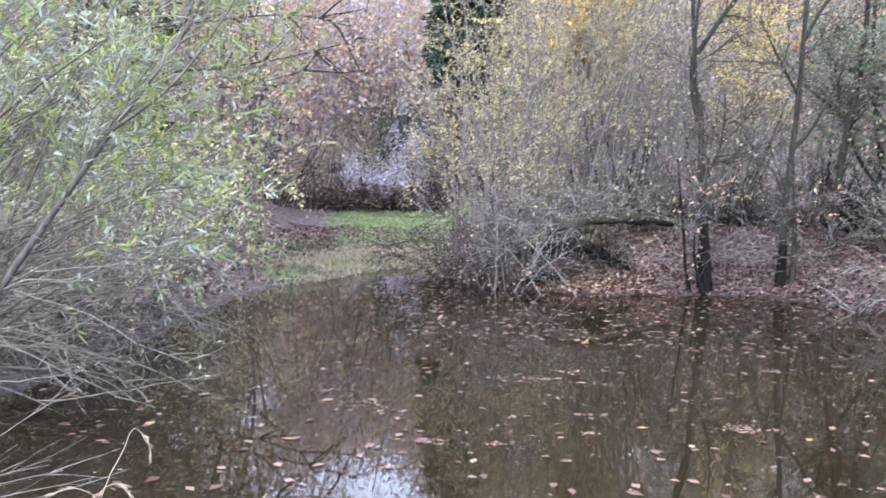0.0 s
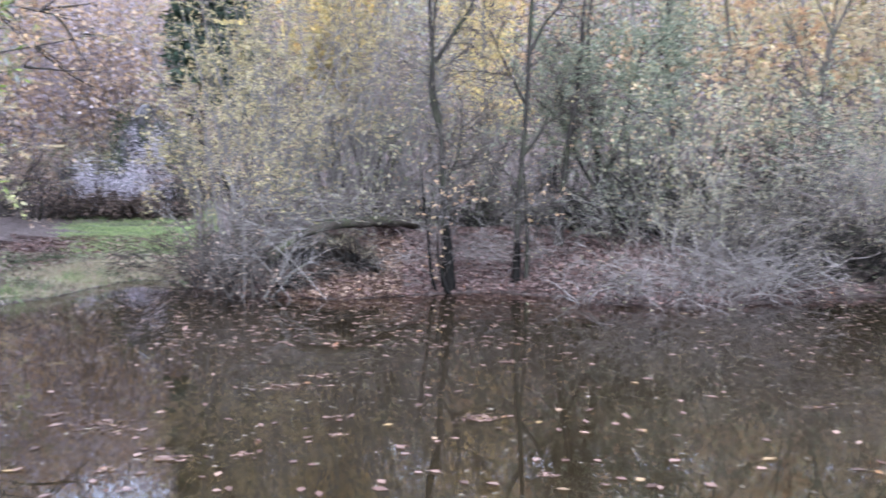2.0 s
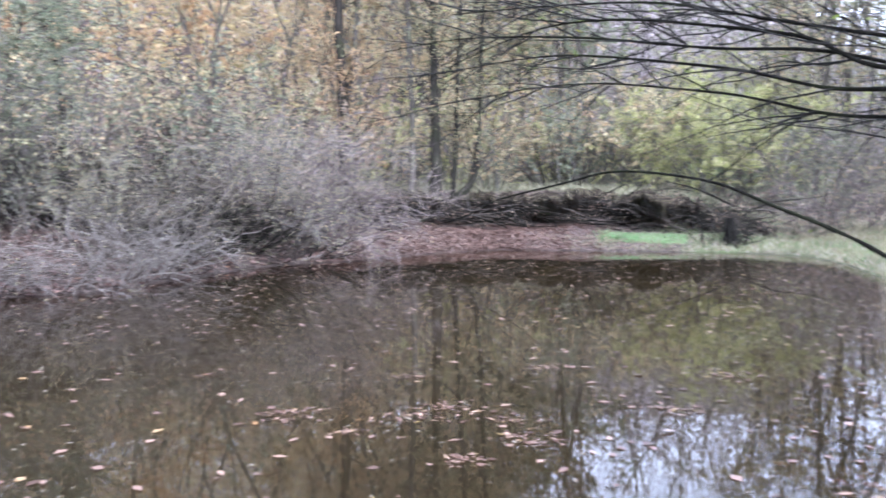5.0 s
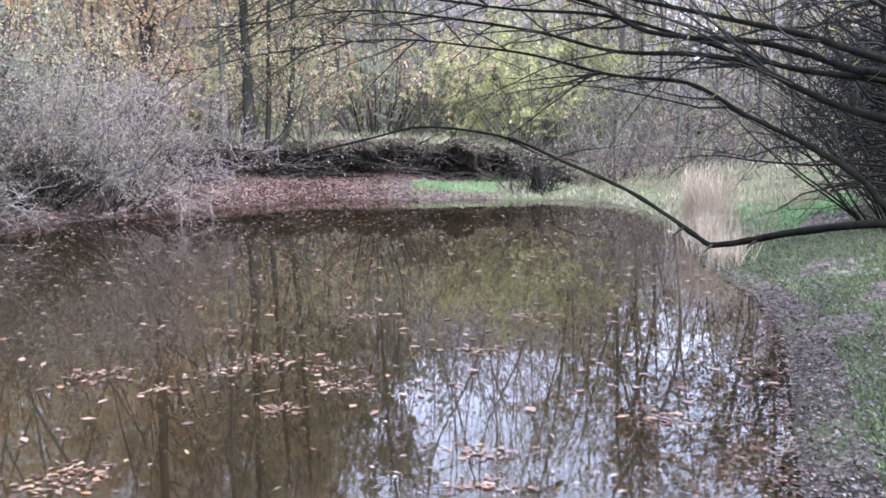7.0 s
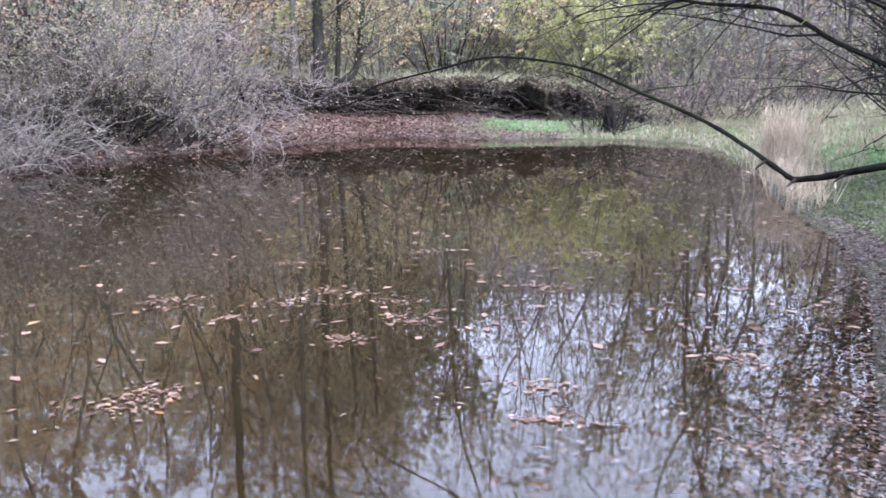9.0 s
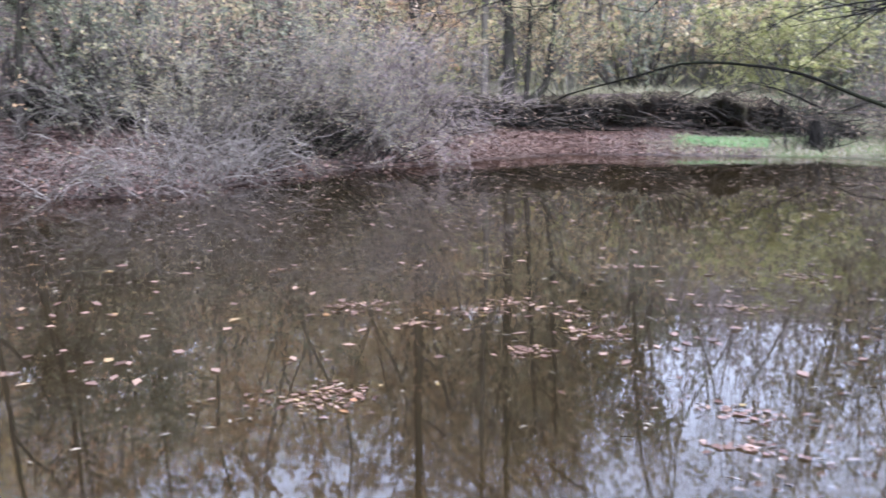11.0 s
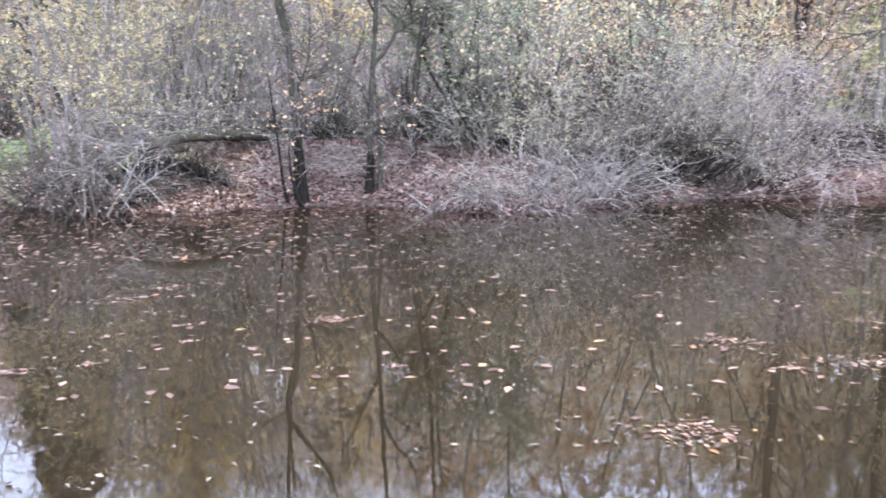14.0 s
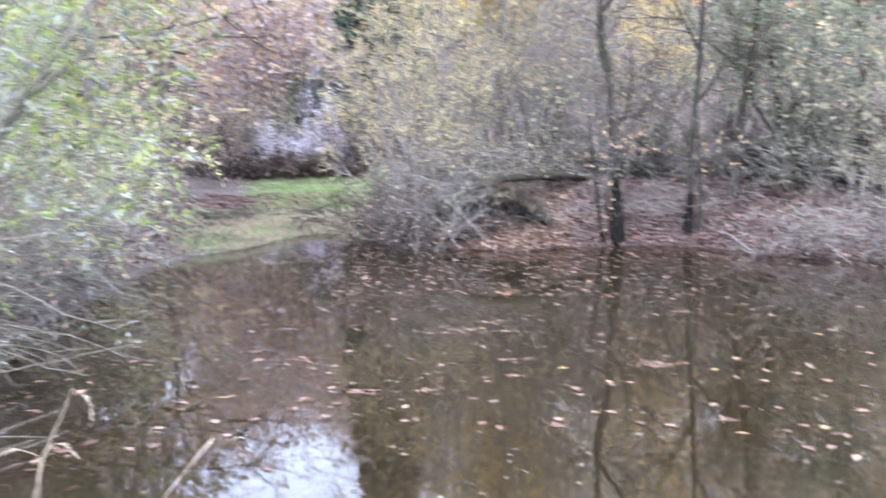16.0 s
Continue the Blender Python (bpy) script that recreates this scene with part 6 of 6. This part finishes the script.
litter("fallen_leaves", "blue-grey weathered leaves strewn along the near waterline", 9000, LEAF_NEAR, 0.029, (88, 112, 0.0, 0.65, 2.2, 14))
sward("meadow_grass", "short green meadow grass", 22000, GRASS_LIGHT, 0.10, (-1, 9, 4.5, 26, 15, 42), 0.03)
sward("dry_grass", "bleached dry grass at the head of the pond", 5200, GRASS_DRY, 0.17, (-4, 6.5, 0.0, 2.6, 14, 22), 0.018)
sward("rough_grass", "dull green grass at the head of the pond", 9000, GRASS_MIX, 0.11, (-6, 7.2, 0.0, 5, 13, 26), 0.02)
for k, (a0, n) in enumerate([(68.5, 1600), (70.5, 2400), (72.5, 4000), (75, 6500)]):
    sward("shore_grass", "pale mixed grass along the far shore", n, (GRASS_DRY, GRASS_DRY, GRASS_MIX, GRASS_MIX)[k], 0.11 + 0.015 * k, (a0, 97, 0.05, (1.6, 2.4, 5, 9)[k], 13, 32), 0.025)
sward("slope_grass", "pale tangled grass on the slope above the scarp", 22000, GRASS_PALE, 0.34, (55, 101, 5.2, 22, 22, 46), 0.035, 0.7)
sward("green_tuft", "short bright green grass patch by the water", 3600, GRASS_LUSH, 0.10, (72.5, 78.5, 0.9, 2.3, 15, 28), 0.018)
sward("bright_grass", "bright green grass on the right shore", 12000, GRASS_LUSH, 0.11, (91.3, 101, 1.0, 6, 13.5, 24), 0.018, patchy=-0.3)
sward("pale_grass", "bleached grass at the foot of the far scrub", 13000, GRASS_DRY, 0.2, (82, 104, 2.0, 9, 16, 33), 0.02)
litter("sodden_leaves", "wet brown leaves matted along the water's edge", 1100, LEAF_WET, 0.042, (94, 130, -0.02, 0.35, 2.2, 13), 0.1)
sward("bank_grass", "short grass and clover among leaves on the near bank", 70000, GRASS_GREEN, 0.065, (91, 107, 0.35, 5.5, 3.1, 17), 0.012, 0.8, patchy=-0.35)
sward("bank_grass", "short grass under the overhanging willow", 14000, GRASS_GREEN, 0.065, (107, 125, 0.1, 5.5, 2.2, 12), 0.012, 0.8, patchy=-0.3)
sward("bank_weeds", "taller pale grass on the near bank", 1800, GRASS_MIX, 0.08, (94, 125, 0.9, 5, 2.2, 14), 0.006)

# the bank under the camera
litter("fallen_leaves", "grey-brown leaves in the grass behind the shore", 5000, LEAF_NEAR, 0.045, (120, 300, 0.0, 5, 0.4, 6))
sward("bank_grass", "short grass among leaves behind the shore", 18000, GRASS_GREEN, 0.055, (96, 300, 0.1, 5, 0.4, 6), 0.012, 0.8)


def reed_clump(seed, base, n, tall, wide):
    rng = np.random.default_rng(seed)
    base = np.array(base, float)
    ob = thing("reed_clump", "straw-coloured dead reeds standing at the shore", "reeds", "reed clumps", at=base)
    st = base + rng.normal(0, 1, (n, 3)) * (wide, wide, 0)
    st[:, 2] = base[2] - 0.05
    c = grow(rng, st, rng.normal(0, 0.13, (n, 3)) + (0, 0, 1), tall * rng.uniform(0.55, 1.1, n), 5, 0.05, 0.05)
    part("stalk_mass", tubes(c, 0.005, 0.002, 3), REED, ob, kind="stuff")
    la, lt = sprinkle(rng, c, n * 3, 0.1, 0.8)
    part("blade_mass", blades(rng, la, around(rng, lt, 0.22), 0.42, 0.009, 0.1), REED, ob, kind="stuff")
    part("plume_mass", blades(rng, c[:, -1], c[:, -1] - c[:, -2] + rng.normal(0, 0.05, (n, 3)), 0.2, 0.018, 0.2), REED, ob, kind="stuff")
    return ob


for k, (x, y, n, tall, wide) in enumerate([(14.5, -0.52, 150, 1.0, 0.17), (15.0, -0.80, 80, 0.95, 0.16), (14.0, -0.72, 60, 0.8, 0.15), (12.9, -0.62, 45, 0.42, 0.2), (11.9, -0.62, 40, 0.34, 0.22), (11.0, -0.78, 30, 0.26, 0.16)]):
    reed_clump(420 + k, (x, y, ground_at(x, y)), n, tall, wide)


def tussock(seed, x, y, n, tall, wide, mats):
    """A tuft of arching blades with dead leaves at its foot."""
    rng = np.random.default_rng(seed)
    base = np.array((x, y, ground_at(x, y)))
    ob = thing("grass_tussock", "ragged grass tussock at the head of the pond", "grass", "tussocks", at=base)
    st = base + rng.normal(0, 1, (n, 3)) * (wide, wide, 0)
    st[:, 2] -= 0.03
    c = grow(rng, st, rng.normal(0, 0.45, (n, 3)) + (0, 0, 1), tall * rng.uniform(0.5, 1.1, n), 4, 0.1, 0.3)
    part("blade_mass", tubes(c, 0.007, 0.002, 3), mats[0], ob, kind="stuff")
    p = base + rng.normal(0, 1, (n, 3)) * (wide * 1.3, wide * 1.3, 0) + (0, 0, 0.04)
    part("dead_leaf_mass", blades(rng, p, rng.normal(0, 1, p.shape) * (1, 1, 0.4), 0.1, 0.03), mats[1], ob, kind="stuff")
    return ob


for k, (x, y) in enumerate([(-1.49, 17.66), (-1.05, 15.89), (-0.72, 16.42), (-0.36, 16.77), (0.08, 17.75), (0.70, 18.73), (-0.58, 21.54), (-0.24, 21.95), (-1.10, 20.94)]):
    tussock(470 + k, x, y, 110, 0.34 if k % 3 else 0.24, 0.2 + 0.05 * (k % 2), ((GRASS_MIX, LEAF_LITTER), (GRASS_LIGHT, GRASS_DRY), (IVY, LEAF_LITTER))[k % 3 if k < 6 else 2])


def grass_stalk(seed, label, pts, r=0.0023):
    rng = np.random.default_rng(seed)
    ob = thing("dry_grass_stalk", label, "grass", "dry stalks by the camera", at=pts[0])
    c = through_points(pts, 14)
    part("stalk", tubes(c, r, r * 0.5, 5), REED, ob, smooth=True)
    la, lt = sprinkle(rng, c, 46, 0.7, 1.0)
    part("plume", blades(rng, la, lt + rng.normal(0, 0.2, la.shape), 0.035, 0.0035, 0.1), REED, ob)
    return ob


grass_stalk(440, "bent dry grass stalk with a drooping plume", [(-1.252, 4.044, -0.458), (-1.177, 4.069, 0.067), (-1.077, 4.106, 0.404), (-1.014, 4.119, 0.529), (-0.977, 4.131, 0.629), (-0.939, 4.131, 0.617), (-0.902, 4.144, 0.554), (-0.902, 4.144, 0.492)])
grass_stalk(441, "arched dry grass stalk near the water's edge", [(-1.227, 4.044, -0.458), (-1.152, 4.081, 0.129), (-1.114, 4.094, 0.329), (-1.077, 4.106, 0.379), (-1.027, 4.119, 0.379), (-0.977, 4.131, 0.317)])
grass_stalk(442, "arched dry grass stalk leaning the other way", [(-1.202, 4.044, -0.458), (-1.139, 4.094, 0.129), (-1.127, 4.094, 0.317), (-1.164, 4.081, 0.367), (-1.227, 4.056, 0.392), (-1.302, 4.044, 0.367)])
grass_stalk(443, "straight pale stalk slanting from the bank", [(-0.75, 3.05, -0.02), (-0.55, 3.1, 0.38), (-0.41, 3.12, 0.56), (-0.32, 3.12, 0.66)])
fan = thing("willow_shoots", "thin bare willow shoots low over the water", "twig", at=(-2.3, 3.9, 0.1))
rng = np.random.default_rng(445)
fc = grow(rng, np.array([(-2.3, 3.95, 0.12)] * 9) + rng.normal(0, 0.08, (9, 3)), np.array([(1.0, 0.3, 0.45)]) + rng.normal(0, 0.16, (9, 3)), rng.uniform(0.7, 1.3, 9), 9, 0.07, 0.05)
for k in range(9):
    part("shoot", tubes(fc[k : k + 1], 0.0038, 0.0015, 4), TWIG_WILLOW, fan, smooth=True)
fa, ft = sprinkle(rng, fc, 40, 0.2, 1)
part("twig_spray", tubes(grow(rng, fa, around(rng, ft, 0.25), 0.3, 5, 0.08), 0.0018, 0.0008, 3), TWIG_WILLOW, fan, kind="stuff")

# ---- leaves floating on the pond ----
rng = np.random.default_rng(500)


def on_water(count, near, far, az0=-18, az1=101, margin=0.1):
    got = np.zeros((0, 2))
    while len(got) < count:
        az = np.radians(rng.uniform(az0, az1, 4 * count))
        d = near * (far / near) ** rng.uniform(0, 1, 4 * count)
        x, y = d * np.sin(az), d * np.cos(az)
        got = np.concatenate([got, np.stack([x, y], -1)[from_shore(x, y) < -margin]])
    return got[:count]


def flat_leaf(seed, length, wide, lobes, mat):
    """A floating leaf: a lobed outline round a raised, curled blade."""
    rng = np.random.default_rng(seed)
    n = 14
    a = np.linspace(0, 2 * np.pi, n, endpoint=False)
    r = 1 + lobes * np.cos(5 * a) + rng.normal(0, 0.11, n)
    v = np.stack([np.cos(a) * r * length / 2, np.sin(a) * r * wide / 2, 0.003 + rng.uniform(0, 0.012, n)], -1)
    v = np.concatenate([v, [(0, 0, 0.005)], [(-length * 0.72, 0.01, 0.003)]])
    f = [(n, k, (k + 1) % n) for k in range(n)] + [(n // 2, n + 1, n // 2 + 1)]
    return mesh_data("leaf_blade", v, np.array(f), mat)


SHAPES = [flat_leaf(1, 0.115, 0.055, 0.22, LEAF_RAFT), flat_leaf(2, 0.10, 0.042, 0.14, LEAF_RAFT), flat_leaf(3, 0.12, 0.095, 0.36, LEAF_RAFT), flat_leaf(4, 0.12, 0.036, 0.2, LEAF_RAFT), flat_leaf(5, 0.09, 0.07, 0.28, LEAF_RAFT)]
CLUMPS = [(5.77, 2.87, 13), (5.33, 3.01, 13), (5.67, 2.29, 13), (5.24, 2, 13), (6.43, 1.33, 13), (5.01, 3.84, 13), (7.76, 1.17, 13), (3.31, 2.83, 13), (4.31, 0.81, 13), (3.54, 2.81, 13), (1.81, 7.78, 13), (0.29, 6.97, 13), (4.69, 2.22, 12), (7.37, 2.69, 12), (5.14, -0.14, 12), (2.23, 8.12, 11), (6.49, 3.63, 10), (3.89, 0.66, 10), (2.94, 6.06, 10), (2.95, 6.13, 9), (4.86, 3.2, 7), (5.09, 3.93, 7), (0.59, 5.93, 7), (4.29, 8.06, 7), (1.96, 6.55, 6), (-0.16, 7.45, 6), (1.05, 5.84, 6), (5.71, 5.34, 5), (2.73, 4.67, 5), (1.78, 6.05, 5), (5.12, 8.28, 5), (0.24, 5.42, 5), (0.18, 5.87, 5)]
fl = []
for x, y, n in CLUMPS:
    d = math.hypot(x, y)
    across, along = 0.009 * n + 0.05 * (n > 12) * math.sin(9 * x) ** 2, 0.005 * n + 0.05 * (n > 12) * math.sin(7 * y) ** 2
    for _ in range(n):
        a, b = rng.normal(0, across), rng.normal(0, along)
        fl.append((x + (a * y + b * x) / d, y + (b * y - a * x) / d))
fl = fl[:270]
fl += [tuple(p) for p in on_water(300 - len(fl), 3.2, 9)]
for k, (x, y) in enumerate(fl):
    ob = tagged(new("floating_leaf", SHAPES[k % 5]), "brown fallen leaf floating flat on the pond", "leaf", "floating leaves")
    ob.matrix_basis = pose(x, y, 0.001 + 0.00001 * k, rng.normal(0, 2), rng.normal(0, 2), rng.uniform(0, 360)) @ Matrix.Scale(rng.uniform(0.26, 0.54), 4)
rafts = []
for x, y, n in CLUMPS:
    d = math.hypot(x, y)
    across, along = 0.009 * n + 0.05 * (n > 12) * math.sin(9 * x) ** 2, 0.005 * n + 0.05 * (n > 12) * math.sin(7 * y) ** 2
    a, b = rng.normal(0, across, 3 * n), rng.normal(0, along, 3 * n)
    rafts.append(np.stack([x + (a * y + b * x) / d, y + (b * y - a * x) / d, rng.uniform(0.004, 0.009, 3 * n)], -1))
p = np.concatenate(rafts)
tagged(new("leaf_raft", mesh_data("leaf_raft", *blades(rng, p, rng.normal(0, 1, p.shape) * (1, 1, 0.06), np.random.default_rng(7).uniform(0.022, 0.062, len(p)), np.random.default_rng(8).uniform(0.012, 0.04, len(p)), 0.15, 0.15), LEAF_FLOAT)), "rafts of wet brown leaves drifting on the pond", "fallen leaves", kind="stuff")
p = np.concatenate([on_water(520, 5, 22), on_water(420, 10, 22, 40, 95), on_water(460, 10, 19, 2, 30, 0.05)])
p = np.column_stack([p, np.full(len(p), 0.005)])
tagged(new("drifting_leaves", mesh_data("drifting_leaves", *blades(rng, p, rng.normal(0, 1, p.shape) * (1, 1, 0.03), 0.10, 0.06, 0.06, 0.06), LEAF_FLOAT)), "brown leaves drifting on the far water", "fallen leaves", kind="stuff")
p = np.concatenate([on_water(430, 3.8, 10), on_water(700, 7, 20, 10, 100)])
p = np.column_stack([p, np.full(len(p), 0.006)])
tagged(new("willow_leaves", mesh_data("willow_leaves", *blades(rng, p, rng.normal(0, 1, p.shape) * (1, 1, 0.03), 0.055, 0.02, 0.25, 0.25), LEAF_SMALL)), "small pale willow leaves floating on the pond", "fallen leaves", kind="stuff")
p = scatter(1900, 90, 124, -0.9, 0.0, 3.8, 13.5)
p = p[from_shore(p[:, 0], p[:, 1]) > -0.9 * rng.uniform(0, 1, len(p)) ** 1.6]
p[:, 2] = rng.uniform(0.003, 0.012, len(p))
tagged(new("floating_fringe", mesh_data("floating_fringe", *blades(rng, p, rng.normal(0, 1, p.shape) * (1, 1, 0.03), 0.033, 0.02, 0.06, 0.06), LEAF_BEACH)), "wet brown leaves floating close along the near bank", "fallen leaves", kind="stuff")
p = on_water(2500, 3, 20, margin=0.02)
sh = from_shore(p[:, 0], p[:, 1])
p = p[sh > -1.6]
p = np.column_stack([p, height(p[:, 0], p[:, 1]) + 0.01])
tagged(new("sunken_leaves", mesh_data("sunken_leaves", *blades(rng, p, rng.normal(0, 1, p.shape) * (1, 1, 0.1), 0.10, 0.065, 0.1, 0.2), LEAF_BEACH)), "sunken brown leaves on the shallow pond bed", "fallen leaves", kind="stuff")
p = on_water(4500, 3.4, 14, 89, 101, 0.01)
p = p[from_shore(p[:, 0], p[:, 1]) > -1.3 * rng.uniform(0.2, 1, len(p))]
p = np.column_stack([p, height(p[:, 0], p[:, 1]) + 0.008])
tagged(new("sunken_leaves", mesh_data("sunken_leaves", *blades(rng, p, rng.normal(0, 1, p.shape) * (1, 1, 0.1), 0.055, 0.034, 0.1, 0.2), LEAF_WET)), "small sodden leaves on the bed of the near shallows", "fallen leaves", kind="stuff")
